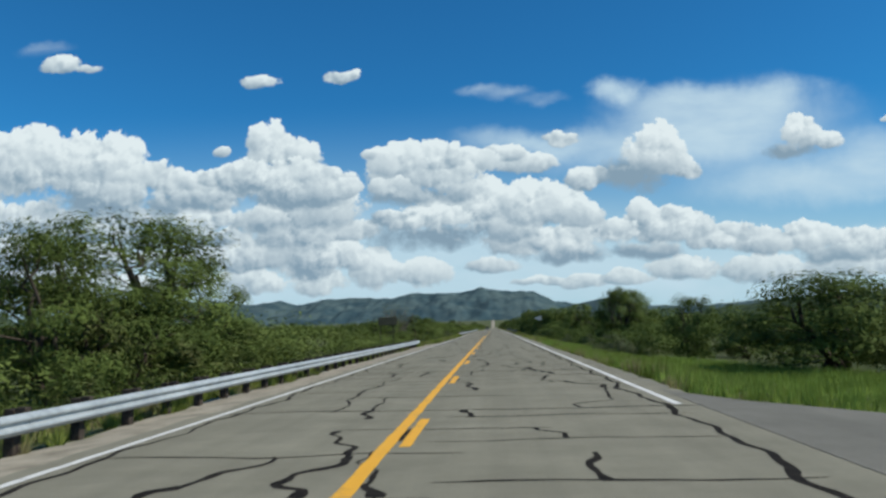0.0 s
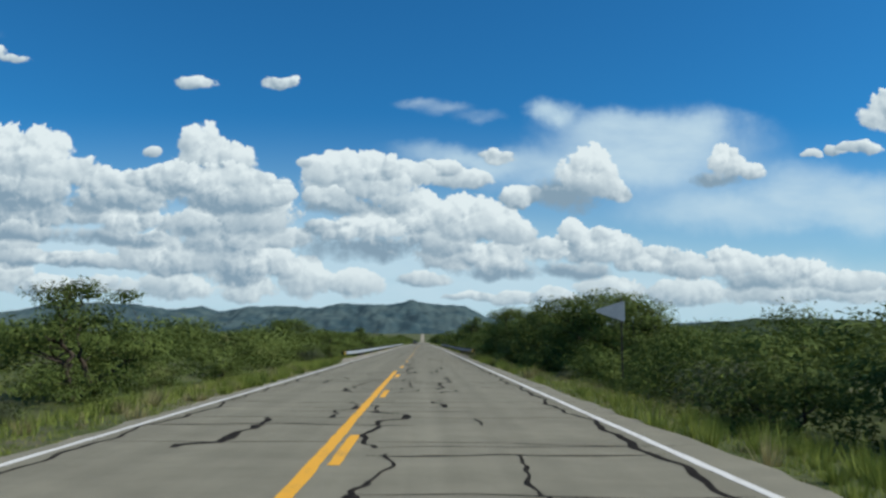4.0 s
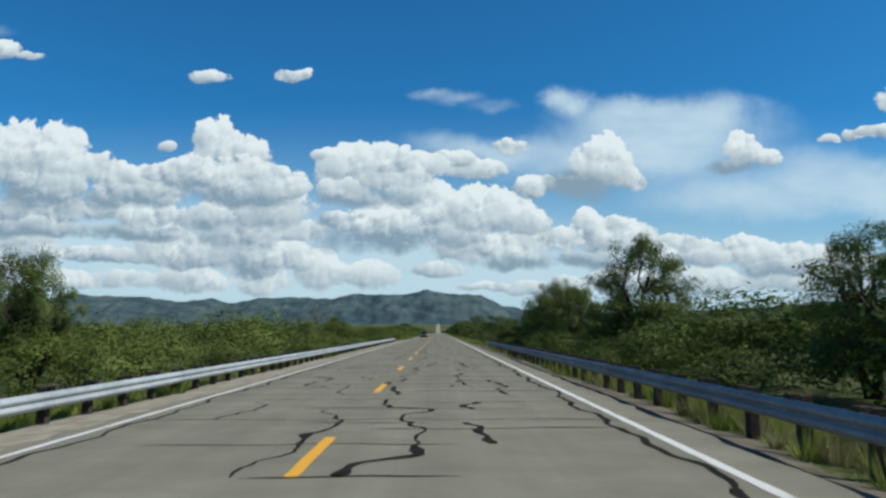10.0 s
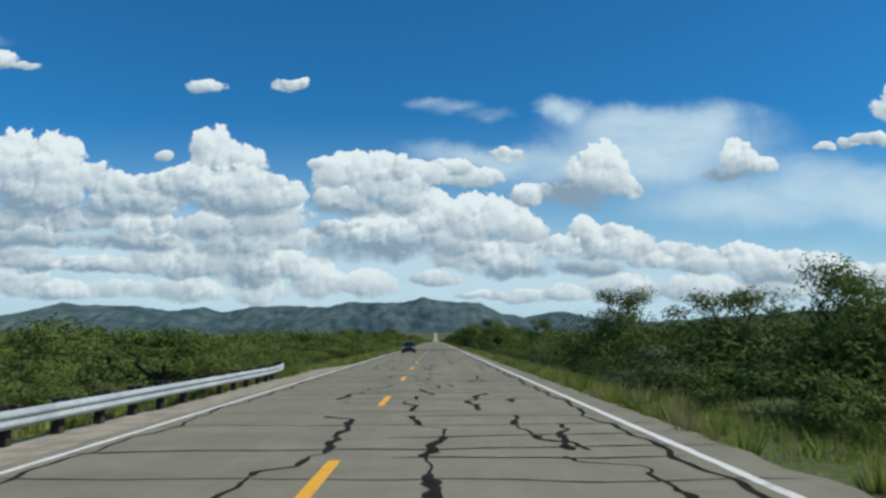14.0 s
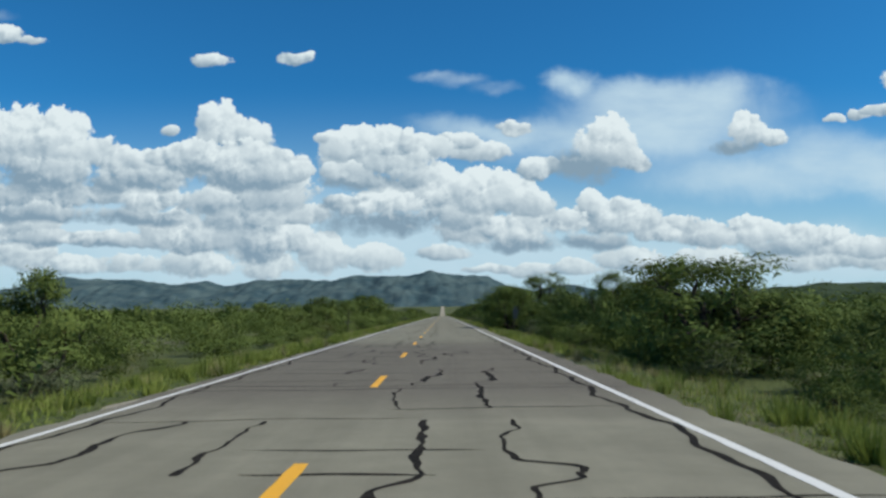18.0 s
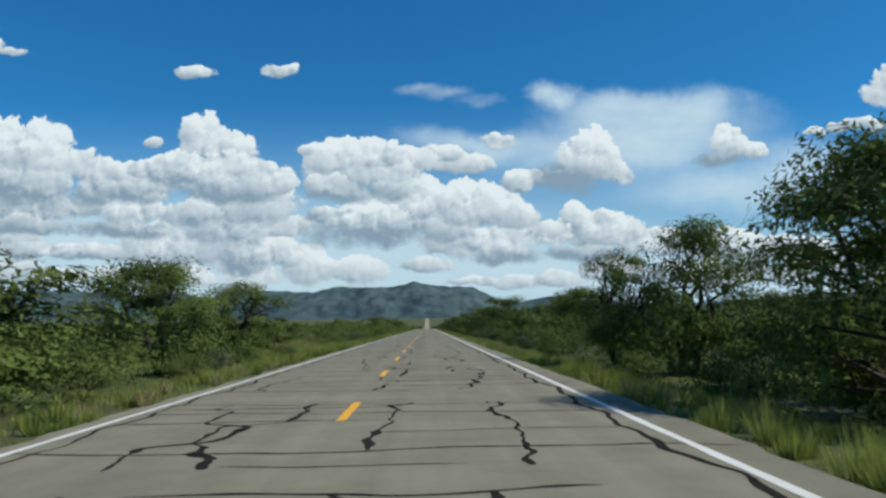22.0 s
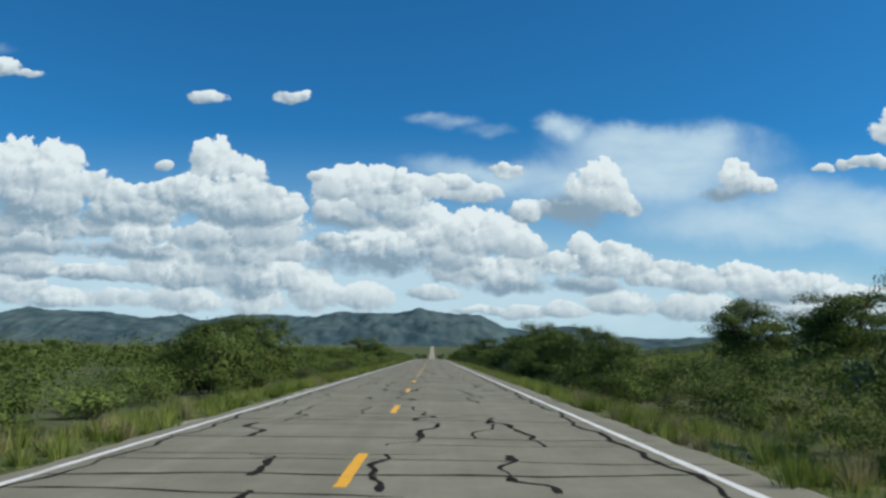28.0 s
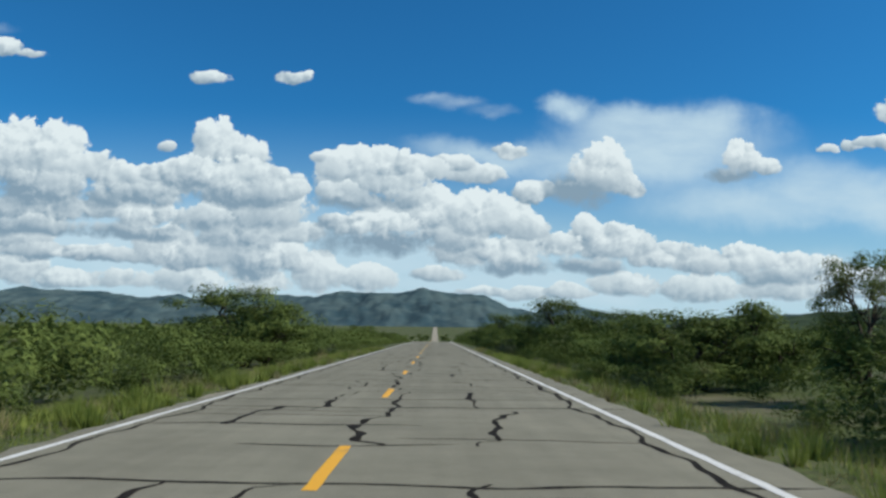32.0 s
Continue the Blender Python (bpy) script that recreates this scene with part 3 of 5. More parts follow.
mesh_part("edge_line", strip(-400, 1300, 0.5, LEFT_LINE - 0.06, LEFT_LINE + 0.06, 0.004, M_WHITE, "edge_line", 0.012, 8), road, "worn white painted edge line")
mesh_part("edge_line", strip(16, 1300, 0.5, RIGHT_LINE - 0.075, RIGHT_LINE + 0.075, 0.004, M_WHITE, "edge_line", 0.012, 9), road, "worn white painted edge line")
mesh_part("edge_line", strip(-400, 3, 0.5, RIGHT_LINE - 0.075, RIGHT_LINE + 0.075, 0.004, M_WHITE, "edge_line", 0.012, 9), road, "worn white painted edge line")
CYCLE, DASH0 = 12.19, 12.6


def centre_x(y):
    """The painters' drift of the dashes off the middle."""
    return float(0.11 * smooth01((y - 135) / 20) * smooth01((250 - y) / 40) + 0.09 * smooth01((y - 690) / 30))



SOLID_END = 140.0
mesh_part("centre_line", strip(-400, SOLID_END, 0.5, -0.19, 0.0, 0.004, M_YELLOW, "centre_line", 0.012, 10), road, "solid yellow centre line")
dash_mesh = strip(-1.65, 1.65, 0.4, -0.085, 0.085, 0.004, M_YELLOW, "centre_dash", 0.010, 12)
for k in range(-6, 100):
    y = DASH0 + k * CYCLE
    d = mesh_part("centre_dash", dash_mesh, road)
    d.location = (0.17 if y < SOLID_END else centre_x(y), y, 0)


# ---- tar over cracks ----
def ribbon(verts, faces, pts, widths, z=0.0025):
    base = len(verts)
    pts = np.asarray(pts, float)
    t = np.gradient(pts, axis=0)
    nrm = np.stack([-t[:, 1], t[:, 0]], 1)
    nrm /= np.maximum(np.linalg.norm(nrm, axis=1, keepdims=True), 1e-6)
    n = len(pts)
    for p_, m_, w_ in zip(pts, nrm, widths):
        a, b = p_ + m_ * w_, p_ - m_ * w_
        verts.append((a[0], a[1], z)), verts.append((b[0], b[1], z))
    for i in range(n - 1):
        faces.append((base + 2 * i, base + 2 * i + 1, base + 2 * i + 3, base + 2 * i + 2))


def wander(g, n, amp, smooth=3):
    w = np.cumsum(g.normal(0, 1, n))
    k = np.ones(smooth) / smooth
    w = np.convolve(w - np.linspace(w[0], w[-1], n), k, "same")
    return amp * w


def crack_chunk(y0, length, seed):
    g = np.random.default_rng(seed)
    verts, faces = [], []
    level = [0]

    def lay(pts, widths):
        level[0] += 1
        ribbon(verts, faces, pts, widths, 0.0018 + 0.00012 * (level[0] % 9))

    # long wavering cracks inside both edge lines
    for x0, w0 in ((LEFT_LINE + 0.30, 0.045), (RIGHT_LINE - 0.36, 0.060)):
        n = int(length / 0.25) + 1
        ys = np.linspace(y0, y0 + length, n)
        xs = x0 + 0.13 * np.sin(ys * 0.8 + x0) * np.sin(ys * 0.23) + 0.07 * np.sin(ys * 2.1) + 0.03 * np.sin(ys * 5.3 + x0)
        lay(np.stack([xs, ys], 1), w0 * (0.35 + 1.1 * np.convolve(g.random(n), np.ones(3) / 3, "same")))
    # cracks across the lanes
    rungs = []
    y = y0 + g.random() * 1.2
    while y < y0 + length:
        kind = g.random()
        a, b = ((LEFT_LINE + 0.1, 0.6 + g.random()) if kind < 0.22 else (0.3 + 0.5 * g.random(), RIGHT_LINE - 0.2) if kind < 0.40 else (LEFT_LINE, RIGHT_LINE + 0.6) if kind < 0.80 else (-3.0 + g.random() * 2.5, 1.2 + g.random() * 2.5))
        n = max(10, int((b - a) / 0.15))
        xs = np.linspace(a, b, n)
        ph = g.random() * 6
        ys = y + wander(g, n, 0.022, 3) + 0.10 * np.sin(xs * 0.75 + ph) + 0.05 * np.sin(xs * 2.1 + ph * 2) + (g.random() - 0.5) * 0.12 * (xs - a)
        wide = (0.024 + 0.036 * np.convolve(g.random(n), np.ones(3) / 3, "same") ** 1.5) * (0.6 + 0.9 * g.random())
        lay(np.stack([xs, ys], 1), wide * np.minimum(1.0, 0.25 + np.minimum(np.arange(n), np.arange(n)[::-1]) / 4))
        rungs.append((y, xs, ys))
        y += 0.6 + g.random() * 1.35 if g.random() < 0.85 else 2.2 + g.random() * 1.4
    # thick zigzag cracks along the lanes, from rung to rung
    for x0, go_on, start in ((0.60, 0.93, 0.7), (-0.9, 0.80, 0.30), (2.4, 0.82, 0.30), (-2.3, 0.72, 0.18), (3.4, 0.65, 0.14)):
        x, on = x0 + g.normal(0, 0.25), g.random() < start
        for (ya, _, _), (yb, _, _) in zip(rungs[:-1], rungs[1:]):
            on = g.random() < (go_on if on else start)
            if not on:
                x = x0 + g.normal(0, 0.35)
                continue
            x2 = x + g.normal(0, 0.34)
            if abs(x2 - x0) > 0.9:
                x2 = x0
            n = max(6, int((yb - ya) / 0.12))
            ys = np.linspace(ya - 0.03, yb + 0.03, n)
            # most of the sideways step happens in one kink
            kink = smooth01((np.linspace(0, 1, n) - 0.15 - 0.5 * g.random()) / 0.35)
            xs = x + (x2 - x) * kink + wander(g, n, 0.03, 2)
            thick = (0.6, 1.0, 1.5)[g.integers(0, 3)]
            lay(np.stack([xs, ys], 1), (0.020 + 0.075 * np.convolve(g.random(n), np.ones(3) / 3, "same") ** 1.5) * thick)
            x = x2
    return mesh_of("crack_seal", verts, faces, M_TAR)


for k in range(82):
    mesh_part("crack_seal", crack_chunk(-10 + k * 12.0, 12.0, 100 + k), road, "" if k else "dark tar poured along the cracks")

# ---- turnout on the right at the start ----
def turnout():
    verts, faces = [], []
    xs = [RIGHT_LINE + 0.35, 6.4, 8.0, 10.5, 14.0, 19.0, 26.0]
    lo = [-6.0, -5.0, -3.5, -2.0, -1.0, -0.5, -0.5]
    hi = [19.5, 16.5, 14.0, 12.6, 11.8, 11.3, 11.0]
    n = 14
    for x, a, b in zip(xs, lo, hi):
        for i in range(n):
            y = a + (b - a) * i / (n - 1)
            verts.append((x, y, 0.006 - 0.012 * max(0, x - 6)))
    for c in range(len(xs) - 1):
        for i in range(n - 1):
            p = c * n + i
            faces.append((p, p + n, p + n + 1, p + 1))
    ob = new("turnout", mesh_of("turnout", verts, faces, M_APRON))
    return tagged(ob, "dark grey asphalt turnout joining the road", "turnout", kind="structure")


turnout()


# ---- guard rails ----
def w_beam(ys, xf, zf, grow, steel):
    """The two-waved steel beam, swept along the road; the waves face it."""
    prof = [(0.0, -0.156), (0.012, -0.140), (0.070, -0.105), (0.082, -0.075), (0.070, -0.045), (0.012, -0.015), (0.0, 0.0),
            (0.012, 0.015), (0.070, 0.045), (0.082, 0.075), (0.070, 0.105), (0.012, 0.140), (0.0, 0.156)]
    loop = prof + [(d - 0.006, z) for d, z in prof[::-1]]
    m = len(loop)
    verts, faces = [], []
    for i, y in enumerate(ys):
        for d, z in loop:
            verts.append((xf(y, d), y, zf(y) + z * grow))
    for i in range(len(ys) - 1):
        for j in range(m):
            a, b = i * m + j, i * m + (j + 1) % m
            faces.append((a, b, b + m, a + m))
    return mesh_of("beam", verts, faces, steel, True)


def guard_rail(x, y0, y1, side, label, top, grow=1.0, steel=None):
    """side: +1 when the road lies towards +x."""
    rail = tagged(new("guard_rail"), label, "guard rail")
    rail.location = (x, y0, 0)
    span = y1 - y0

    def flare(y):
        a = max(0.0, 1 - y / 9.0) ** 2 * 0.55 + max(0.0, 1 - (span - y) / 9.0) ** 2 * 0.9
        return -side * a

    ys_all = [0.0]
    while ys_all[-1] < span - 0.01:
        ys_all.append(min(span, ys_all[-1] + 0.95))
    seg = 8
    for i in range(0, len(ys_all) - 1, seg):
        ys = ys_all[i:i + seg + 1]
        lift = 0.004 if (i // seg) % 2 else 0.0
        if i + seg + 1 < len(ys_all):
            ys = ys[:-1] + [ys[-1] + 0.16]
        mesh_part("beam", w_beam(ys, lambda y, d: flare(y) + side * (d + lift), lambda y: top, grow, steel or M_STEEL), rail)
    post = bpy.data.meshes.new("post")
    bm = box((0.17, 0.20, 1.5), (0, 0, 0), 0.012)
    bm.to_mesh(post), bm.free()
    post.materials.append(M_POST)
    block = bpy.data.meshes.new("block")
    bm = box((0.16, 0.16, 0.40), (0, 0, 0.03), 0.01)
    bm.to_mesh(block), bm.free()
    block.materials.append(M_POST)
    bolt = bpy.data.meshes.new("bolt")
    bm = rod((0, 0, 0), (0.022, 0, 0), 0.018, 0.012, 8)
    bm.to_mesh(bolt), bm.free()
    bolt.materials.append(M_STEEL)
    y = 0.35
    g = np.random.default_rng(int(x * 10) + 500)
    while y < span:
        px = flare(y)
        p = mesh_part("post", post, rail)
        p.matrix_basis = pose(px - side * 0.26, y, top - 0.55 + 0.03 * g.random(), g.normal(0, 0.8), g.normal(0, 0.8), g.normal(0, 2))
        b = mesh_part("block", block, rail)
        b.location = (px - side * 0.09, y, top)
        c = mesh_part("bolt", bolt, rail)
        c.matrix_basis = pose(px + side * 0.006, y, top, 0, 0, 0 if side > 0 else 180)
        y += 1.905
    # rounded end wing and striped marker at each end
    for yy, sgn in ((0.0, -1), (span, 1)):
        bm = bmesh.new()
        fx = flare(yy)
        for k in range(7):
            a0, a1 = radians(k * 26), radians((k + 1) * 26)
            p0 = (fx - side * 0.14 * (1 - math.cos(a0)), yy + sgn * 0.22 * math.sin(a0))
            p1 = (fx - side * 0.14 * (1 - math.cos(a1)), yy + sgn * 0.22 * math.sin(a1))
            q = [bm.verts.new((p0[0], p0[1], top - 0.156 * grow)), bm.verts.new((p1[0], p1[1], top - 0.156 * grow)), bm.verts.new((p1[0], p1[1], top + 0.156 * grow)), bm.verts.new((p0[0], p0[1], top + 0.156 * grow))]
            bm.faces.new(q)
        bmesh.ops.remove_doubles(bm, verts=bm.verts, dist=0.001)
        bmesh.ops.solidify(bm, geom=bm.faces[:], thickness=0.006)
        part("end_wing", bm, M_STEEL, rail, smooth=True)
    fx = flare(0.0)
    part("marker_plate", box((0.17, 0.012, 0.34), (fx - side * 0.13, -0.24, top - 0.02), 0.004), M_MARK_Y, rail, "yellow reflective end marker")
    part("marker_plate", box((0.26, 0.012, 0.34), (fx - side * 0.35, -0.24, top - 0.02), 0.004), M_MARK_K, rail, "black end marker")
    return rail


guard_rail(-5.65, -40, 82, 1, "galvanised steel guard rail on dark timber posts, dusty gravel below", 0.34)
guard_rail(-5.65, 177, 386, 1, "long galvanised guard rail on dark timber posts, striped end marker", 0.34)
guard_rail(6.6, 194, 334.5, -1, "galvanised guard rail, beams coloured darker for their shaded side, weeds round its posts", 0.47, 1.05, M_STEEL_SHADED)


# ---- plants ----
def tube(verts, faces, pts, radii, sides=5):
    base = len(verts)
    pts = [Vector(p) for p in pts]
    for i, p in enumerate(pts):
        d = (pts[min(i + 1, len(pts) - 1)] - pts[max(i - 1, 0)]).normalized()
        a = d.orthogonal().normalized()
        b = d.cross(a)
        for k in range(sides):
            t = 2 * math.pi * k / sides
            verts.append(tuple(p + (a * math.cos(t) + b * math.sin(t)) * radii[i]))
    for i in range(len(pts) - 1):
        for k in range(sides):
            q, r = base + i * sides + k, base + i * sides + (k + 1) % sides
            faces.append((q, r, r + sides, q + sides))


def sprigs(g, centres, per, radius, length, width, flat=0.8, slim=0.62):
    """Many narrow leaf sprays round the given points, one pointed face each."""
    c = np.repeat(np.asarray(centres, float), per, axis=0)
    n = len(c)
    d = g.normal(0, 1, (n, 3))
    d /= np.linalg.norm(d, axis=1, keepdims=True)
    r = radius * (0.15 + 0.85 * g.random(n) ** 0.55) * np.repeat(0.7 + 0.6 * g.random(len(centres)), per)
    p = c + d * r[:, None] * np.array([1.0, 1.0, flat])
    # the sprays lie over their clump like shingles, a little ruffled
    whole = p - np.array([0, 0, 0.35])
    out = d * 0.5 + whole / np.maximum(np.linalg.norm(whole, axis=1, keepdims=True), 1e-3) * 0.65 + np.array([0, 0, 0.2]) + g.normal(0, 0.40, (n, 3))
    out /= np.linalg.norm(out, axis=1, keepdims=True)
    ax = np.cross(out, g.normal(0, 1, (n, 3)))
    ax /= np.linalg.norm(ax, axis=1, keepdims=True)
    sd = np.cross(out, ax)
    ln = (length * (0.5 + g.random(n)))[:, None]
    wd = (width * (0.5 + g.random(n)))[:, None]
    # plants are wider than high: the leaves keep their own shape
    ax, sd = ax * np.array([slim, slim, 1.0]), sd * np.array([slim, slim, 1.0])
    v0, v1, v2 = p - ax * ln * 0.4 - sd * wd * 0.5, p - ax * ln * 0.4 + sd * wd * 0.5, p + ax * ln * 0.6
    i = np.arange(n)[:, None] * 3
    return np.stack([v0, v1, v2], 1).reshape(-1, 3), np.concatenate([i, i + 1, i + 2], 1)


def crown_points(g, count, low, high, belly, hollow):
    """Clump centres in a lumpy, lopsided dome one metre high and wide."""
    lobes = [(g.normal(0, 0.17), g.normal(0, 0.17), belly + (high - belly) * g.random() * 0.8) for _ in range(5)]
    pts = []
    while len(pts) < count:
        a, f = g.random() * 2 * math.pi, g.random()
        z = low + (high - low) * f
        lx, ly, lz = lobes[g.integers(0, 5)]
        reach = 0.42 * math.sqrt(max(0.0, 1 - ((z - belly) / (high - belly if z > belly else (belly - low) * 1.25 + 0.02)) ** 2))
        r = reach * (hollow + (1 - hollow) * g.random())
        x, y = math.cos(a) * r + lx * 0.5 * f, math.sin(a) * r + ly * 0.5 * f
        if z > 0.78 * high and math.hypot(x - lx, y - ly) > 0.30:
            continue
        pts.append((x, y, z + (lz - belly) * 0.1))
    return np.array(pts)


def skeleton_to(g, pts, stems, r0, fork, wander_by):
    """Crooked stems from the foot, and a branch from the nearest of them to each point."""
    verts, faces, nodes_ = [], [], []
    for s in range(stems):
        a = 2 * math.pi * (s + 0.7 * g.random()) / stems
        goal = pts[np.argmax(pts @ np.array([math.cos(a), math.sin(a), 0.55]) + g.normal(0, 0.06, len(pts)))] * np.array([0.75, 0.75, 0.85])
        p0 = np.array([math.cos(a) * 0.02, math.sin(a) * 0.02, -0.05])
        k = 9
        line = [p0 + (goal - p0) * (i / k) + np.array([0, 0, 0.08 * math.sin(math.pi * i / k)]) + (g.normal(0, wander_by, 3) if 0 < i else 0) for i in range(k + 1)]
        rad = [r0 * (1 - 0.75 * i / k) for i in range(k + 1)]
        tube(verts, faces, line, rad, 6)
        nodes_ += [(q, r) for q, r, i in zip(line, rad, range(k + 1)) if i >= fork]
    base = np.array([q for q, _ in nodes_])
    for p in pts:
        d = np.linalg.norm(base - p * np.array([1, 1, 0.9]) + np.array([0, 0, 0.05]), axis=1)
        j = int(np.argmin(d))
        q = base[j]
        mid = (q + p) / 2 + g.normal(0, 0.03, 3) + np.array([0, 0, 0.02])
        r = nodes_[j][1] * 0.6
        tube(verts, faces, [q, mid, (mid + p) / 2 + g.normal(0, 0.012, 3), p], [r, r * 0.65, r * 0.42, r * 0.2], 3)
    return verts, faces


LOOKS = {  # clumps, low, high, belly, hollow, stems, stem radius, fork, wander, leaves a clump, clump radius, leaf length, leaf width
    "tree": (66, 0.20, 0.93, 0.50, 0.35, 4, 0.026, 3, 0.022, 180, 0.092, 0.033, 0.0092),
    "full": (50, 0.06, 0.90, 0.36, 0.35, 5, 0.020, 2, 0.02, 170, 0.125, 0.047, 0.0165),
    "tall": (72, 0.18, 0.93, 0.50, 0.35, 4, 0.026, 3, 0.022, 220, 0.092, 0.027, 0.0084),
    "grand": (62, 0.06, 0.90, 0.36, 0.35, 5, 0.020, 2, 0.02, 235, 0.115, 0.036, 0.0130),
    "dead": (40, 0.35, 0.97, 0.55, 0.5, 4, 0.026, 3, 0.03, 22, 0.08, 0.032, 0.008),
    "shrub": (17, 0.10, 0.86, 0.30, 0.2, 5, 0.014, 1, 0.02, 150, 0.20, 0.070, 0.0205),
    "near_mass": (14, 0.10, 0.86, 0.30, 0.2, 1, 0.012, 1, 0.02, 92, 0.21, 0.066, 0.0240),
    "far_mass": (12, 0.10, 0.86, 0.30, 0.2, 1, 0.012, 1, 0.02, 42, 0.22, 0.100, 0.0360)}


def plant_shape(seed, kind):
    """Wood and leaves of a plant, one metre high and one metre wide."""
    g = np.random.default_rng(seed)
    n, low, high, belly, hollow, stems, r0, fork, wd_, per, rad, ln, wd = LOOKS[kind]
    pts = crown_points(g, n, low, high, belly, hollow)
    v, f = skeleton_to(g, pts, stems, r0, fork, wd_)
    lv, lf = sprigs(g, pts, per, rad, ln, wd, slim=0.85 if kind in ("tree", "tall", "dead") else 0.62)
    w = np.percentile(np.abs(lv[:, :2]), 97) * 2
    s = np.array([1 / w, 1 / w, 1 / lv[:, 2].max()])
    return np.asarray(v) * s, np.asarray(f), lv * s, lf


def plant_meshes(seed, kind):
    v, f, lv, lf = plant_shape(seed, kind)
    leaf = M_LEAF_C if kind == "dead" else (M_LEAF, M_LEAF_B)[seed % 2] if kind != "shrub" else (M_LEAF, M_LEAF_B, M_LEAF_B, M_LEAF_C)[seed % 4]
    return mesh_np("trunk", v, f, M_DEADWOOD if kind == "dead" else M_BARK, True), mesh_np("crown", lv, lf, leaf)


PLANTS = {"tree": [plant_meshes(s, "tree") for s in (20, 22, 23, 24)],
          "tall": [plant_meshes(s, "tall") for s in (120, 122, 123)],
          "grand": [plant_meshes(s, "grand") for s in (126, 127, 128)],
          "bush": [plant_meshes(s, "full") for s in (26, 27, 28, 29, 30)],
          "dead": [plant_meshes(s, "dead") for s in (31, 32, 33)],
          "shrub": [plant_meshes(s, "shrub") for s in (40, 41, 42, 43, 44, 45, 46, 47)]}
WORDS = {"bush": ("mesquite_bush", "bush", "dense rounded mesquite bush, leafy to the ground"),
         "tree": ("mesquite_tree", "tree", "green mesquite tree with dark crooked limbs"),
         "dead": ("bare_tree", "tree", "half-dead tree with bare grey branches"),
         "shrub": ("desert_shrub", "shrub", "bushy olive green desert shrub")}
planted = 0


def plant(kind, x, y, height, width, label="", group=""):
    global planted
    planted += 1
    name, cat, words = WORDS[kind]
    shapes = PLANTS["grand" if kind == "bush" and height > 5.2 else "tall" if kind == "tree" and height > 5.6 else kind]
    wood, leaf = shapes[planted % len(shapes)]
    ob = tagged(new(name), label or words, cat, group)
    a = (planted * 2.399) % 6.283
    wide = width * (0.9 + 0.2 * ((planted * 0.618) % 1))
    ob.matrix_basis = Matrix.Translation((x, y, float(ground_z(x, y)) - 0.03)) @ Matrix.Rotation(a, 4, "Z") @ Matrix.Diagonal((wide, wide, height, 1))
    mesh_part("trunk" if kind != "shrub" else "wood", wood, ob)
    mesh_part("crown", leaf, ob)
    return ob


# trees that stand out, from the start of the road to its end
TAKEN = []


def stand(kind, x, y, height, width):
    TAKEN.append((x, y))
    plant(kind, x, y, height, width)


stand("tree", -12.6, 28.9, 7.4, 8.6)
stand("bush", 15.4, 33.7, 4.3, 8.6)
stand("bush", 13.3, 75.7, 5.7, 4.8)
stand("bush", 13.3, 49.2, 4.1, 2.8)
stand("tree", 13.3, 73.5, 5.8, 4.6)
stand("dead", -12.7, 113.4, 6.3, 3.7)
stand("shrub", 11.3, 82.0, 1.3, 2.1)
stand("shrub", 11.3, 93.7, 1.6, 3.8)
stand("shrub", 10.8, 69.2, 1.2, 2.2)
stand("dead", -11.7, 112.3, 6.2, 3.6)
stand("dead", -11.7, 99.0, 4.1, 1.7)
stand("dead", -11.5, 106.0, 5.4, 4.6)
stand("dead", -13.8, 109.0, 5.2, 5.0)
stand("tree", 14.3, 113.3, 5.5, 5.7)
stand("bush", 15.3, 100.0, 4.4, 4.8)
stand("bush", 13.3, 151.8, 5.9, 8.4)
stand("bush", 11.6, 157.0, 4.2, 6.4)
stand("bush", 10.0, 163.0, 3.5, 5.5)
stand("bush", 12.5, 165.0, 5.0, 7.0)
stand("bush", 10.0, 179.6, 5.6, 5.6)
stand("bush", 10.1, 173.8, 3.5, 4.7)
stand("tree", 12.1, 169.6, 5.7, 6.0)
stand("bush", 10.6, 167.1, 2.9, 5.6)
stand("tree", 15.2, 202.6, 5.0, 3.7)
stand("bush", -12.8, 208.5, 4.2, 4.2)
stand("tree", 15.4, 228.2, 4.7, 3.6)
stand("tree", 14.4, 219.9, 4.2, 2.7)
stand("bush", -11.6, 233.1, 3.5, 5.2)
stand("bush", -10.4, 244.5, 3.9, 5.8)
stand("tree", -12.4, 272.9, 4.9, 3.3)
stand("tree", 15.6, 267.6, 5.6, 7.3)
stand("tree", -12.4, 273.2, 5.4, 2.4)
stand("tree", 15.6, 299.3, 7.9, 8.6)
stand("tree", 15.6, 271.7, 6.0, 3.7)
stand("tree", 14.5, 296.3, 8.8, 4.8)
stand("tree", 14.5, 326.6, 7.3, 8.6)
stand("tree", 14.4, 332.7, 8.4, 4.6)
stand("tree", 14.4, 322.1, 6.8, 5.0)
stand("dead", -12.8, 338.0, 5.8, 4.4)
stand("bush", 15.3, 351.7, 5.5, 5.7)
stand("tree", 12.3, 339.1, 6.1, 1.7)
stand("bush", -11.7, 344.1, 3.4, 3.2)
stand("bush", -11.7, 349.3, 4.4, 4.2)
stand("bush", 13.5, 436.8, 4.8, 3.6)
stand("shrub", 15.5, 460.1, 1.8, 4.0)
stand("bush", -11.5, 459.7, 4.1, 4.4)
stand("tree", 13.6, 502.7, 5.6, 4.3)
stand("bush", 12.6, 510.6, 4.2, 5.3)
stand("bush", 11.6, 490.1, 3.5, 3.7)
stand("bush", -11.4, 553.2, 4.5, 8.4)
stand("bush", 11.5, 560.9, 6.6, 6.4)
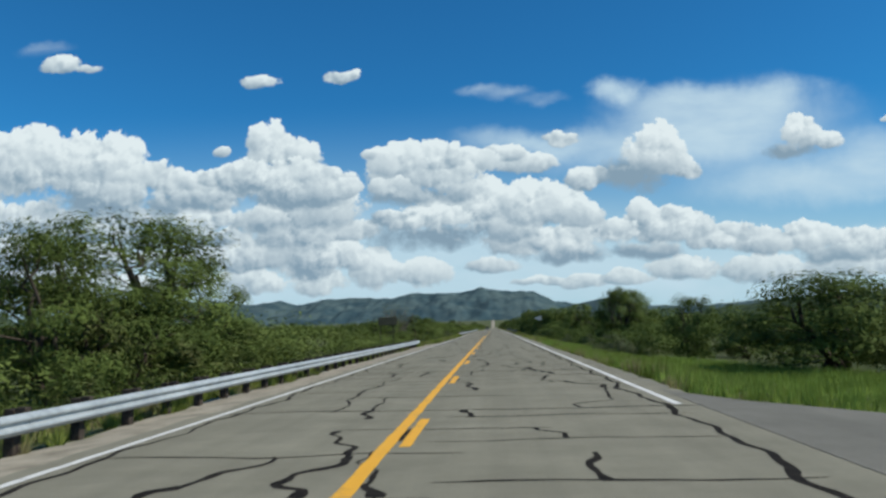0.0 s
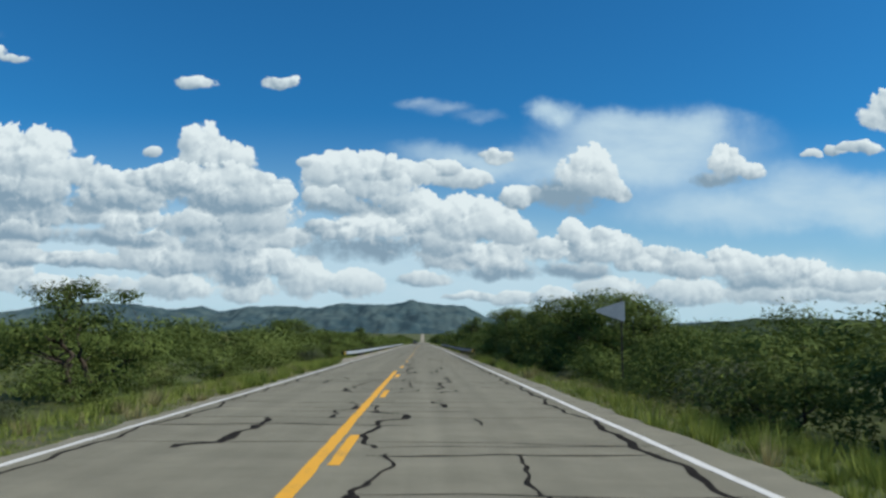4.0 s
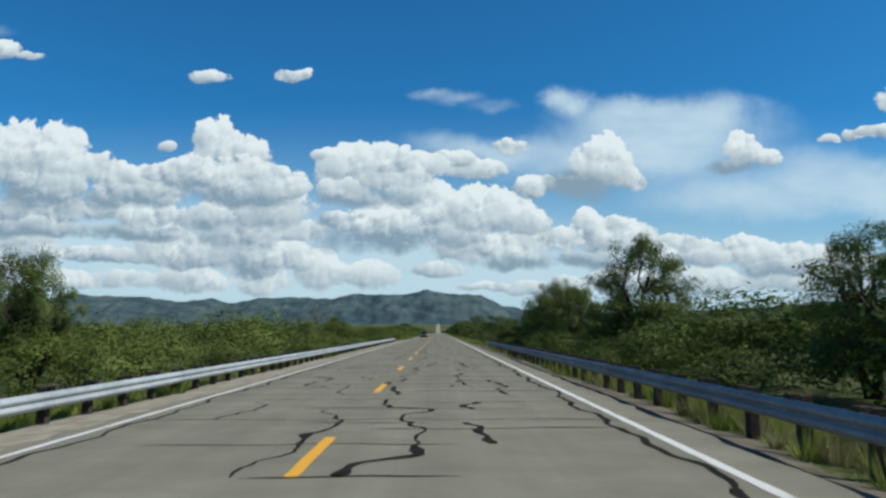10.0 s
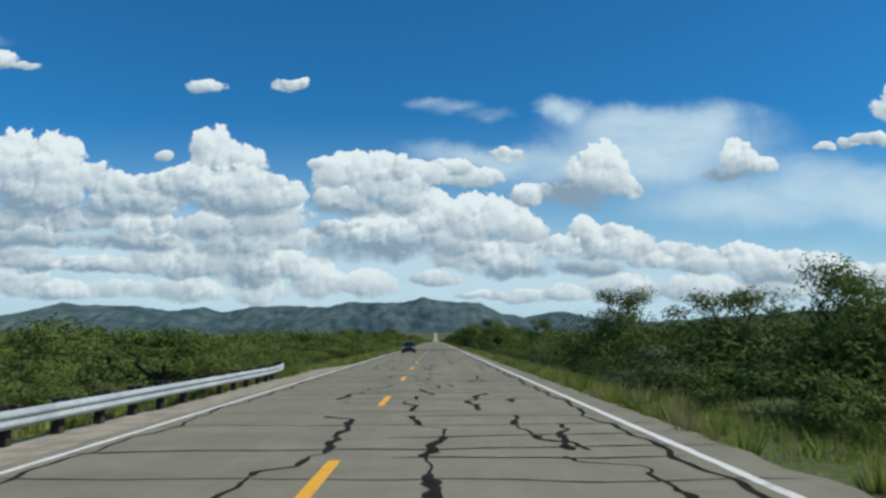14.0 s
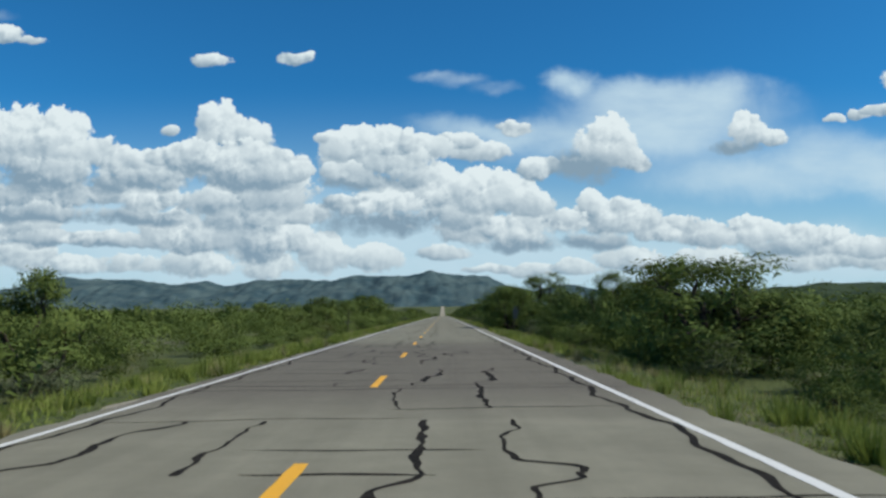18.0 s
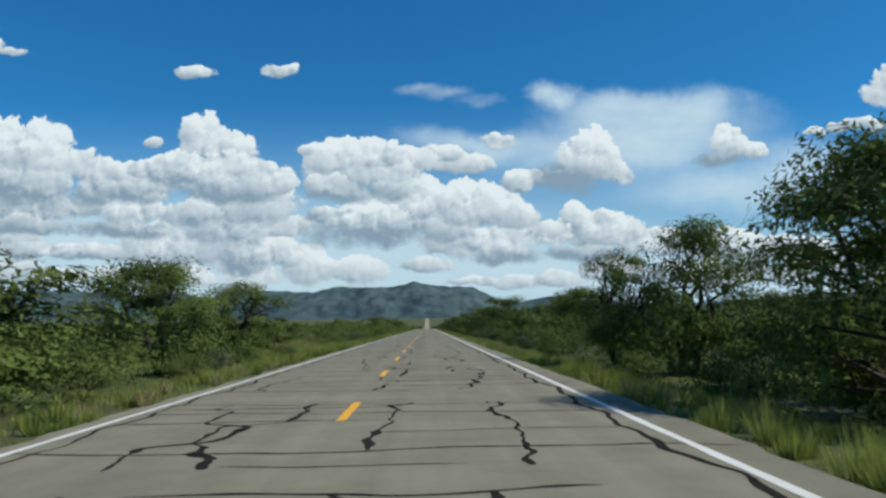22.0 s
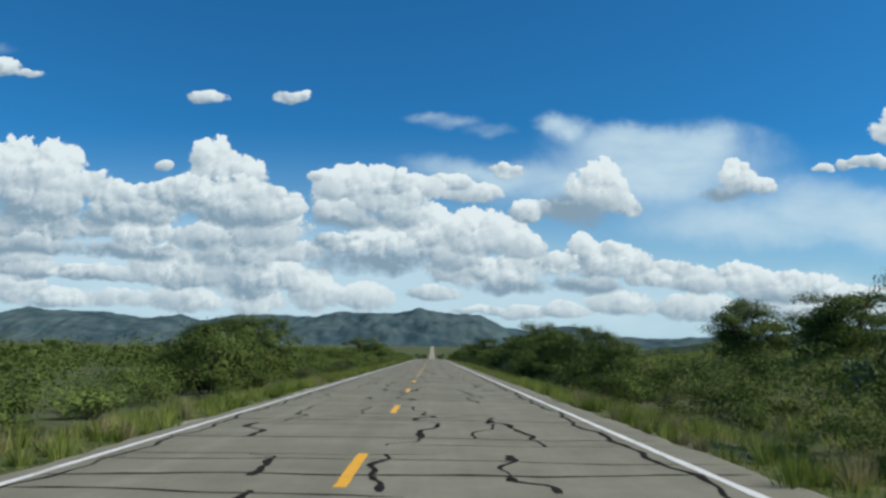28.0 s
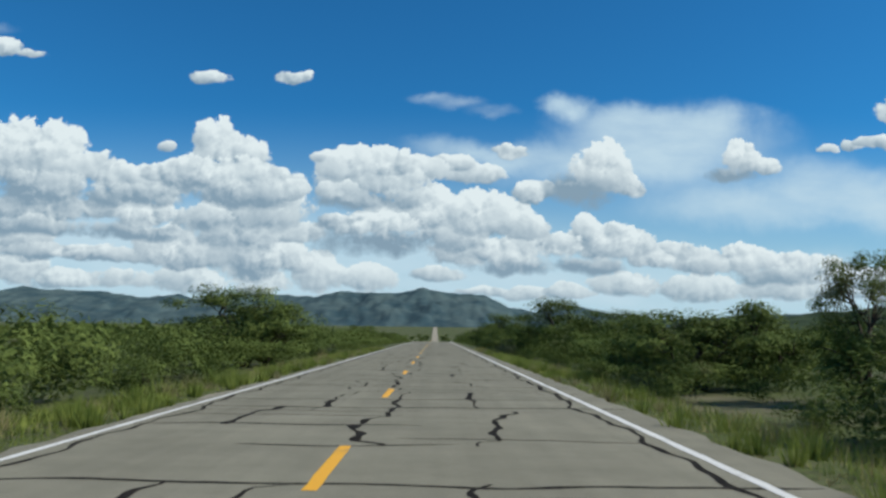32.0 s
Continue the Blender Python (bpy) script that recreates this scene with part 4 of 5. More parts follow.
stand("bush", 11.5, 547.4, 4.7, 4.3)
stand("tree", 10.7, 583.5, 6.0, 3.6)
stand("bush", -11.5, 585.3, 6.0, 7.5)
stand("tree", 17.5, 568.1, 8.8, 8.6)
stand("bush", -10.0, 441.5, 3.7, 3.9)
stand("bush", -10.0, 446.8, 3.7, 3.9)
stand("bush", -10.0, 455.3, 4.0, 4.3)
stand("tree", -12.5, 603.3, 5.8, 6.9)
stand("bush", -12.2, 602.5, 4.7, 7.0)
stand("tree", 19.5, 608.2, 5.5, 3.2)
stand("bush", 13.4, 663.4, 6.8, 8.6)
stand("bush", 13.4, 636.3, 4.7, 4.9)
stand("bush", 13.1, 702.2, 4.9, 6.7)
stand("tree", 13.1, 710.0, 6.0, 4.4)
stand("bush", 23.1, 751.4, 4.5, 5.5)
stand("bush", 23.9, 752.0, 3.9, 5.2)
stand("bush", 26.0, 743.0, 3.4, 6.0)
stand("bush", 25.1, 741.6, 3.7, 6.5)
stand("bush", -12.9, 751.2, 4.8, 7.1)
stand("tree", -10.9, 751.8, 4.9, 4.1)
stand("tree", 13.1, 758.3, 4.8, 4.0)
stand("bush", 14.2, 784.6, 5.0, 8.6)
stand("bush", 13.2, 786.0, 6.0, 5.3)
stand("tree", 13.2, 809.1, 5.0, 4.5)
stand("bush", -11.7, 848.4, 5.6, 7.6)
stand("bush", 14.3, 874.4, 6.3, 8.6)
stand("bush", 15.3, 830.0, 4.0, 6.3)
stand("tree", 15.3, 820.8, 5.2, 2.8)
stand("bush", -11.6, 23.1, 5.9, 4.9)
stand("tree", -13.6, 39.7, 6.7, 6.2)
stand("bush", -10.6, 25.1, 4.2, 5.4)
stand("bush", 12.4, 390.5, 5.3, 4.9)
stand("bush", 13.4, 375.2, 4.3, 4.4)
stand("bush", 12.4, 366.3, 4.5, 3.7)
stand("bush", -10.6, 368.4, 2.9, 2.9)
stand("bush", -10.6, 378.3, 3.0, 6.2)
stand("bush", -10.6, 424.9, 3.2, 8.4)
stand("bush", 12.6, 580.3, 7.0, 7.9)
stand("bush", 12.0, 544.6, 5.1, 6.4)
stand("tree", 11.6, 528.9, 3.3, 4.9)
stand("bush", -11.4, 564.8, 4.6, 8.6)
stand("bush", -11.4, 525.1, 3.5, 4.3)
stand("bush", 11.9, 673.2, 5.6, 8.6)
stand("bush", 12.4, 636.6, 4.0, 6.4)
stand("bush", 11.4, 618.3, 2.7, 4.8)
stand("bush", -20.6, 663.2, 3.8, 6.2)
stand("bush", 12.1, 711.7, 5.4, 3.2)
stand("bush", 12.6, 706.1, 4.9, 3.0)
stand("bush", 12.1, 699.1, 4.1, 3.0)
stand("bush", 12.1, 693.0, 4.4, 3.1)
stand("bush", -10.9, 712.8, 2.9, 6.6)
stand("bush", -10.9, 739.1, 4.1, 5.4)
stand("bush", -10.9, 789.7, 3.0, 8.5)
stand("bush", -9.9, 700.0, 2.3, 3.1)
stand("tree", -10.9, 749.1, 4.9, 4.5)
stand("bush", -9.9, 744.0, 2.8, 4.3)
stand("bush", 11.1, 925.4, 4.8, 8.6)
stand("bush", 12.1, 791.2, 4.5, 7.6)
stand("bush", 12.1, 761.4, 4.3, 4.7)
stand("bush", 12.6, 749.5, 4.0, 3.3)
stand("bush", 12.1, 742.1, 3.3, 3.8)
stand("bush", -9.8, 848.3, 4.4, 6.8)
stand("bush", -9.8, 810.0, 2.3, 5.7)
stand("bush", -9.8, 796.4, 2.2, 4.1)
stand("bush", 12.2, 906.6, 5.6, 8.6)
stand("bush", 12.2, 828.8, 3.5, 7.5)
stand("bush", 13.2, 803.0, 4.8, 5.1)
stand("shrub", 9.7, 793.9, 1.4, 3.0)
stand("bush", 12.2, 790.9, 4.4, 3.8)
stand("bush", 12.5, 480.3, 4.7, 5.6)
stand("bush", 13.5, 474.5, 3.4, 4.3)
stand("bush", -10.5, 467.7, 3.8, 4.2)
stand("bush", 13.2, 785.5, 4.7, 5.7)
stand("bush", 13.2, 776.0, 3.9, 4.8)
stand("bush", 13.2, 768.2, 3.7, 4.1)
stand("bush", 10.2, 760.1, 2.4, 1.3)
stand("bush", 15.4, 346.2, 7.0, 6.6)
stand("bush", 15.4, 328.7, 4.6, 6.0)
stand("bush", -10.6, 320.3, 3.4, 4.5)
stand("bush", 15.6, 332.4, 7.1, 8.6)
stand("bush", 14.6, 253.0, 2.9, 5.7)
stand("bush", 14.4, 257.1, 5.0, 8.6)
stand("bush", 13.2, 209.3, 4.0, 5.3)
stand("bush", -11.7, 348.2, 3.7, 8.6)
stand("bush", -10.7, 126.4, 4.5, 6.1)
stand("bush", -11.7, 92.3, 3.4, 6.2)
stand("bush", 14.3, 149.0, 5.3, 8.6)


stand("bush", -11.8, 205.0, 3.9, 6.0)
stand("bush", -11.0, 218.0, 3.4, 6.0)
stand("bush", -11.5, 224.5, 3.5, 6.0)
stand("bush", -12.4, 229.0, 3.8, 7.0)
stand("bush", -10.8, 212.0, 3.2, 5.0)
stand("bush", 11.6, 474.0, 4.6, 6.5)
stand("bush", -10.0, 456.5, 3.9, 4.2)
stand("bush", 10.2, 759.5, 3.4, 5.2)
stand("bush", 10.8, 766.5, 3.2, 5.0)
stand("bush", 9.3, 787.5, 2.5, 3.4)

# those that throw their shade over the road
stand("bush", 9.6, 174.0, 5.6, 5.5)
stand("bush", 8.9, 531.5, 5.25, 5.2)
stand("bush", 9.2, 536.5, 5.6, 6.2)
stand("bush", 13.6, 527.0, 4.5, 5.5)
stand("bush", 9.8, 544.0, 4.6, 5.0)


def roadside_fill():
    """Shrubs in rows: the first row one by one, those behind as masses."""
    g = np.random.default_rng(5)
    heroes = np.array(TAKEN)
    masses = {-1: [], 1: []}
    lone = 0
    for side in (-1, 1):
        for row, (near, deep, step, h0, h1) in enumerate(((7.7, 2.2, 6.0, 0.7, 1.7), (9.0, 2.0, 4.6, 1.1, 2.2), (10.8, 3.2, 4.1, 1.5, 2.8), (14.0, 6.5, 4.0, 1.8, 3.2), (20.5, 10.0, 6.0, 2.1, 3.6), (31.0, 18.0, 9.0, 2.3, 3.9))):
            y = -8.0 + g.random() * 3
            while y < 1080:
                x = side * (near + (0.7 if side > 0 else 0.0) + deep * g.random())
                yy = y + g.normal(0, 1.0)
                y += step * (0.7 + 0.6 * g.random())
                if x > 0 and yy < 24 and row < 5:
                    continue  # the turnout
                if x > 0 and yy < 46 and row < 3:
                    continue  # the bright grass behind it
                if x > 0 and 712 < yy < 790 and 13 < x < 45:
                    continue  # the grassy rise
                if x < 0 and (606 < yy < 630 or 606 < yy < 694 and x < -12) and g.random() < 0.9:
                    continue  # the clearing
                if x > 0 and 256 < yy < 346 and row < 2 and g.random() < 0.75:
                    continue  # bare shade under the tall trees by the rail
                if row < 2 and len(heroes) and np.min(np.hypot(heroes[:, 0] - x, heroes[:, 1] - yy)) < 1.6:
                    continue
                h = (h0 + (h1 - h0) * g.random()) * (1 + 0.25 * math.sin(yy * 0.05 + side)) * ((1.2 if side > 0 else 1.1) if row else 1.0)
                w = h * (1.35 + 0.7 * g.random())
                if row in (2, 3) and g.random() < 0.07:
                    plant("bush", x, yy, h * 1.4, w * 1.2, group="mesquites along the road")
                elif row == 0 and yy < 900:
                    plant("shrub", x, yy, h, w, group="shrubs along the road")
                else:
                    masses[side].append((x, yy, h, w, (row < 3 or row == 3 and h > 3.0) and yy < 880))
    near_shapes = [plant_shape(s, "near_mass") for s in (50, 51, 52, 53, 54, 55)]
    far_shapes = [plant_shape(s, "far_mass") for s in (60, 61, 62, 63)]
    for side, rows_ in masses.items():
        vs, fs, base = [], [], 0
        for k, (x, y, h, w, close) in enumerate(rows_):
            _, _, lv, lf = near_shapes[k % 6] if close else far_shapes[k % 4]
            a = k * 2.399
            c, s = math.cos(a), math.sin(a)
            q = lv @ np.array([[c, s, 0], [-s, c, 0], [0, 0, 1]]) * np.array([w, w, h])
            vs.append(q + np.array([x, y, float(ground_z(x, y)) - 0.05]))
            fs.append(lf + base)
            base += len(lv)
        ob = new("scrub", mesh_np("scrub", np.concatenate(vs), np.concatenate(fs), M_LEAF_B if side < 0 else M_LEAF))
        tagged(ob, "thick green desert scrub beside the road", "scrub", kind="stuff")


roadside_fill()


def far_scrub():
    """The bush country beyond the roadside, as one mass of small shrubs."""
    g = np.random.default_rng(9)
    centres, sizes = [], []
    n = 5200
    y = 40 + 2300 * g.random(n) ** 1.15
    x = (g.random(n) - 0.5) * 2 * (46 + 0.33 * y)
    for xx, yy in zip(x, y):
        lim = 46 if yy < 1080 else 11
        if abs(xx) < lim:
            xx = math.copysign(lim + abs(xx) * 0.8, xx)
        s = (1.6 + 2.2 * g.random()) * (1.0 if yy < 1000 else 1.25)
        centres.append((xx, yy, float(ground_z(xx, yy)) + s * 0.45))
        sizes.append(s)
    centres, sizes = np.array(centres), np.array(sizes)
    vs, fs, base = [], [], 0
    k = 16
    for c, s in zip(centres, sizes):
        q = g.normal(0, 1, (k, 3))
        q /= np.linalg.norm(q, axis=1, keepdims=True)
        p = c + q * np.array([0.75, 0.75, 0.5]) * s * (0.5 + 0.5 * g.random((k, 1)))
        ax = g.normal(0, 1, (k, 3))
        ax /= np.linalg.norm(ax, axis=1, keepdims=True)
        sd = np.cross(ax, g.normal(0, 1, (k, 3)))
        sd /= np.linalg.norm(sd, axis=1, keepdims=True)
        L, W = 0.55 * s, 0.28 * s
        vs.append(np.stack([p - ax * L, p + sd * W, p + ax * L, p - sd * W], 1).reshape(-1, 3))
        i = base + np.arange(k)[:, None] * 4
        fs.append(np.concatenate([i, i + 1, i + 2, i + 3], 1))
        base += 4 * k
    ob = new("far_scrub", mesh_np("far_scrub", np.concatenate(vs), np.concatenate(fs), M_LEAF_B))
    tagged(ob, "dense green desert scrub covering the plain", "scrub", kind="stuff")


far_scrub()


def grass_band(name, side, near, far, y0, y1, count, h0, h1, mat, seed, label):
    g = np.random.default_rng(seed)
    t = g.random(count) ** 1.6
    y = y0 + (y1 - y0) * g.random(count)
    edge = shoulder_edge(side, y) + near
    x = side * (edge + (far - near) * t)
    patch = np.sin(x * 0.9 + y * 0.21) + np.sin(y * 0.093 + seed) + g.normal(0, 0.6, count)
    keep = patch > -0.9
    if side > 0:
        keep &= ~((y < 17) & (x < 27) & (y > -8))
    x, y = x[keep], y[keep]
    n = len(x)
    z = ground_z(x, y) - 0.03
    rise = np.clip((np.abs(x) - shoulder_edge(side, y) + 0.35) / 1.7, 0.2, 1.0)
    h = (h0 + (h1 - h0) * g.random(n)) * rise
    blades = 6
    xb = np.repeat(x, blades) + g.normal(0, 0.09, n * blades)
    yb = np.repeat(y, blades) + g.normal(0, 0.09, n * blades)
    zb, hb = np.repeat(z, blades), np.repeat(h, blades) * (0.6 + 0.6 * g.random(n * blades))
    a = g.random(n * blades) * 2 * np.pi
    w = 0.008 + 0.011 * g.random(n * blades)
    lx, ly = g.normal(0, 0.28, n * blades) * hb, g.normal(0, 0.28, n * blades) * hb
    dx, dy = np.cos(a) * w, np.sin(a) * w
    v0 = np.stack([xb - dx, yb - dy, zb], 1)
    v1 = np.stack([xb + dx, yb + dy, zb], 1)
    v2 = np.stack([xb + lx, yb + ly, zb + hb], 1)
    verts = np.stack([v0, v1, v2], 1).reshape(-1, 3)
    i = np.arange(n * blades)[:, None] * 3
    tagged(new(name, mesh_np(name, verts, np.concatenate([i, i + 1, i + 2], 1), mat)), label, "grass", kind="stuff")


for side in (-1, 1):
    grass_band("grass", side, -0.15, 4.0, -12, 900, 46000, 0.12, 0.46, M_GRASS, 60 + side, "tall green roadside grass")
    grass_band("dry_grass", side, -0.2, 4.0, -12, 900, 12000, 0.14, 0.44, M_STRAW, 70 + side, "straw-coloured dry grass among the green")


def verge_tufts(side, count, mat, seed, label):
    """Big clumps of grass that lean over the edge of the gravel."""
    g = np.random.default_rng(seed)
    y = -5 + 890 * g.random(count)
    y = y[np.sin(y * 0.11 + seed) + g.normal(0, 0.8, count) > -0.3]
    if side > 0:
        y = y[y > 20]
    x = side * (shoulder_edge(side, y) - 0.05 + 2.0 * g.random(len(y)) ** 1.5)
    size = 0.32 + 0.42 * g.random(len(y)) ** 1.3
    k = 64
    xb, yb, s = np.repeat(x, k), np.repeat(y, k), np.repeat(size, k)
    m = len(xb)
    a, r = g.random(m) * 6.283, g.random(m) ** 0.6
    fx, fy = np.cos(a) * r, np.sin(a) * r
    x0, y0 = xb + fx * s * 0.28, yb + fy * s * 0.28
    z0 = ground_z(xb, yb) - 0.03
    h = s * (1.05 - 0.35 * r) * (0.7 + 0.5 * g.random(m))
    tip = np.stack([x0 + fx * s * 0.45, y0 + fy * s * 0.45, z0 + h], 1)
    b_, w = g.random(m) * 6.283, 0.009 + 0.009 * g.random(m)
    verts = np.stack([np.stack([x0 - np.cos(b_) * w, y0 - np.sin(b_) * w, z0], 1), np.stack([x0 + np.cos(b_) * w, y0 + np.sin(b_) * w, z0], 1), tip], 1).reshape(-1, 3)
    i = np.arange(m)[:, None] * 3
    tagged(new("grass_tufts", mesh_np("grass_tufts", verts, np.concatenate([i, i + 1, i + 2], 1), mat)), label, "grass", kind="stuff")


verge_tufts(1, 2600, M_GRASS, 91, "tall yellow-green grass tufts at the gravel's edge")
verge_tufts(1, 500, M_STRAW, 92, "pale dry grass tufts at the gravel's edge")
verge_tufts(-1, 2200, M_GRASS, 93, "tall yellow-green grass tufts at the gravel's edge")
verge_tufts(-1, 350, M_STRAW, 94, "pale dry grass tufts at the gravel's edge")


def meadow(name, x0, x1, y0, y1, count, mat, seed, label):
    """An open field of grass tufts."""
    g = np.random.default_rng(seed)
    x, y = x0 + (x1 - x0) * g.random(count), y0 + (y1 - y0) * g.random(count)
    keep = np.sin(x * 0.31 + seed) + np.sin(y * 0.23) + g.normal(0, 0.7, count) > -0.8
    x, y = np.repeat(x[keep], 5), np.repeat(y[keep], 5)
    m = len(x)
    x, y = x + g.normal(0, 0.12, m), y + g.normal(0, 0.12, m)
    z, h = ground_z(x, y) - 0.03, 0.2 + 0.4 * g.random(m)
    a, w = g.random(m) * 6.283, 0.014 + 0.016 * g.random(m)
    tip = np.stack([x + g.normal(0, 0.3, m) * h, y + g.normal(0, 0.3, m) * h, z + h], 1)
    verts = np.stack([np.stack([x - np.cos(a) * w, y - np.sin(a) * w, z], 1), np.stack([x + np.cos(a) * w, y + np.sin(a) * w, z], 1), tip], 1).reshape(-1, 3)
    i = np.arange(m)[:, None] * 3
    tagged(new(name, mesh_np(name, verts, np.concatenate([i, i + 1, i + 2], 1), mat)), label, "grass", kind="stuff")


meadow("meadow_grass", -60, -8.0, 604, 694, 24000, M_GRASS, 31, "yellow-green grass of an open clearing")
meadow("dry_meadow_grass", -60, -8.0, 604, 694, 14000, M_STRAW, 32, "dry straw in the open clearing")
meadow("meadow_grass", 11, 46, 706, 796, 15000, M_GRASS, 33, "yellow-green grass on the low rise")
meadow("dry_meadow_grass", 11, 46, 706, 796, 8000, M_STRAW, 34, "dry straw on the low rise")


def lush_verge():
    g = np.random.default_rng(77)
    n = 17000
    y = 14 + 62 * g.random(n)
    x = shoulder_edge(1, y) + 0.1 + (4.5 + 6 * np.clip((50 - y) / 25, 0, 1)) * g.random(n) * np.clip((y - 8) / 10, 0.5, 1)
    keep = ~((y < 18.5) & (x < 9)) & ~(y < 14.5)
    x, y = np.repeat(x[keep], 5), np.repeat(y[keep], 5)
    m = len(x)
    x, y = x + g.normal(0, 0.08, m), y + g.normal(0, 0.08, m)
    z, h = ground_z(x, y) - 0.03, 0.15 + 0.35 * g.random(m)
    a, w = g.random(m) * 6.283, 0.010 + 0.012 * g.random(m)
    tip = np.stack([x + g.normal(0, 0.2, m) * h, y + g.normal(0, 0.2, m) * h, z + h], 1)
    verts = np.stack([np.stack([x - np.cos(a) * w, y - np.sin(a) * w, z], 1), np.stack([x + np.cos(a) * w, y + np.sin(a) * w, z], 1), tip], 1).reshape(-1, 3)
    i = np.arange(m)[:, None] * 3
    tagged(new("lush_grass", mesh_np("lush_grass", verts, np.concatenate([i, i + 1, i + 2], 1), M_LUSH)), "bright green fresh grass beside the turnout", "grass", kind="stuff")


lush_verge()


# ---- mountains ----
def range_sheet(name, y, line, mat, label, depth=900, rough=0.085, seed=3, steps=640, jag=7.0, kind="mountains"):
    """A mountain range across the view; its skyline runs through the given bearings and heights, in metres."""
    px, pz = np.array(line[0::2], float), np.array(line[1::2], float)
    xs = np.linspace(px[0], px[-1], steps)
    top = np.interp(xs, px, pz)
    k = 2
    pad = np.concatenate([np.full(k, top[0]), top, np.full(k, top[-1])])
    top = np.convolve(pad, np.hanning(2 * k + 1) / np.hanning(2 * k + 1).sum(), "valid")
    rows_n = 22
    verts, faces = [], []
    for j in range(rows_n):
        f = j / (rows_n - 1)
        for i, x in enumerate(xs):
            z = top[i] * (1 - f) ** 1.1
            bend_ = noise.noise(Vector((x * 0.002, f * 1.6, seed + 9))) * 1.2
            ridge = 1 - abs(noise.noise(Vector((x * 0.0048 + f * 1.7 + bend_, f * 1.9, seed + 5)))) * 2
            spur = 1 - abs(noise.noise(Vector((x * 0.014 - f * 2.2 + bend_, f * 4.0, seed + 2)))) * 2
            crag = noise.fractal(Vector((x * 0.022, f * 7.0, seed + 1)), 0.7, 2.1, 4)
            amp = top[i] * rough * math.sin(math.pi * min(1.0, f * 1.05)) ** 0.7
            fine = noise.fractal(Vector((x * 0.012, f * 6.0, seed)), 0.8, 2.1, 5) * jag * (1 - f)
            verts.append((x, y - f * depth - ridge * 60 * math.sin(math.pi * f), z + (ridge * 0.9 + spur * 0.45 + crag * 0.6) * amp + fine - 4 * f))
    for j in range(rows_n - 1):
        for i in range(steps - 1):
            p = j * steps + i
            faces.append((p, p + steps, p + steps + 1, p + 1))
    return tagged(new(name, mesh_np(name, verts, faces, mat, True)), label, kind, kind="structure")


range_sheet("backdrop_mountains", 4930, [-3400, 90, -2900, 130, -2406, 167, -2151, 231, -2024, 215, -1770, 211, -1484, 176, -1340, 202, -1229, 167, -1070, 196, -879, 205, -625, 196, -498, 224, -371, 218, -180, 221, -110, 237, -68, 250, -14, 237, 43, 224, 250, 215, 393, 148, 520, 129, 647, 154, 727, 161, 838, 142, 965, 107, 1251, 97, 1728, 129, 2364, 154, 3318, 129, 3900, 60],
            M_MOUNT, "scrub-covered mountain range on the horizon, its blue-green from painted-in haze")
range_sheet("backdrop_hills", 2950, [420, 4, 600, 20, 760, 40, 960, 66, 1150, 86, 1400, 92, 1700, 80, 2300, 96, 3000, 60], M_HILL, "low dark wooded hills before the mountains", depth=700, rough=0.1, seed=8, steps=160)
range_sheet("backdrop_hill", 1560, [-1240, 4, -1150, 22, -1080, 40, -1035, 58, -990, 48, -950, 24, -900, 3], M_HILL, "dark rounded hill beyond the scrub", depth=150, rough=0.08, seed=14, steps=80, jag=1.0)


# ---- signs ----
def road_sign_back():
    """The back of a sign for the other direction: board on two steel posts."""
    sign = tagged(new("road_sign"), "dull unpainted back of a sign on two dark posts", "road sign")
    sign.location = (-8.6, 74.5, float(ground_z(-8.6, 74.5)))
    for x in (-0.6, 0.6):
        part("post", box((0.07, 0.05, 3.45), (x, 0, 1.65), 0.008), M_DARKSTEEL, sign)
    part("board", box((1.8, 0.02, 0.75), (0.1, -0.05, 2.93), 0.008), M_SIGNBACK, sign, "plain brownish aluminium board")
    for z in (2.65, 3.2):
        part("brace", box((1.7, 0.03, 0.05), (0.1, -0.025, z), 0.004), M_DARKSTEEL, sign)
    return sign


road_sign_back()


def pennant_back():
    """The back of a pennant-shaped sign, its point towards the road."""
    sign = tagged(new("pennant_sign"), "grey back of a pointed pennant sign on a thin post", "road sign")
    sign.location = (9.1, 129.0, float(ground_z(9.1, 129)))
    part("post", box((0.06, 0.05, 3.9), (0, 0.03, 1.9), 0.006), M_DARKSTEEL, sign)
    bm = bmesh.new()
    ring = [(-1.02, 3.32), (-0.98, 3.26), (0.08, 2.92), (0.12, 2.96), (0.12, 3.68), (0.08, 3.72), (-0.98, 3.38)]
    f0 = bm.faces.new([bm.verts.new((x, 0, z)) for x, z in ring])
    r = bmesh.ops.extrude_face_region(bm, geom=[f0])
    bmesh.ops.translate(bm, vec=(0, -0.012, 0), verts=[v_ for v_ in r["geom"] if isinstance(v_, bmesh.types.BMVert)])
    bmesh.ops.recalc_face_normals(bm, faces=bm.faces[:])
    part("plate", bm, M_PLATEBACK, sign, "bare grey metal plate")
    return sign


M_PLATEBACK = varied("bare_sign_metal", (0.34, 0.36, 0.37), (0.46, 0.48, 0.49), 3.0, 0.6, 0.3, fine=20.0)
M_PLATE = varied("dark_sign_face", (0.030, 0.040, 0.045), (0.055, 0.07, 0.075), 5.0, 0.6, fine=30.0)
M_BARS = varied("pale_sign_paint", (0.06, 0.075, 0.08), (0.10, 0.12, 0.125), 5.0, 0.5, fine=30.0)
pennant_back()


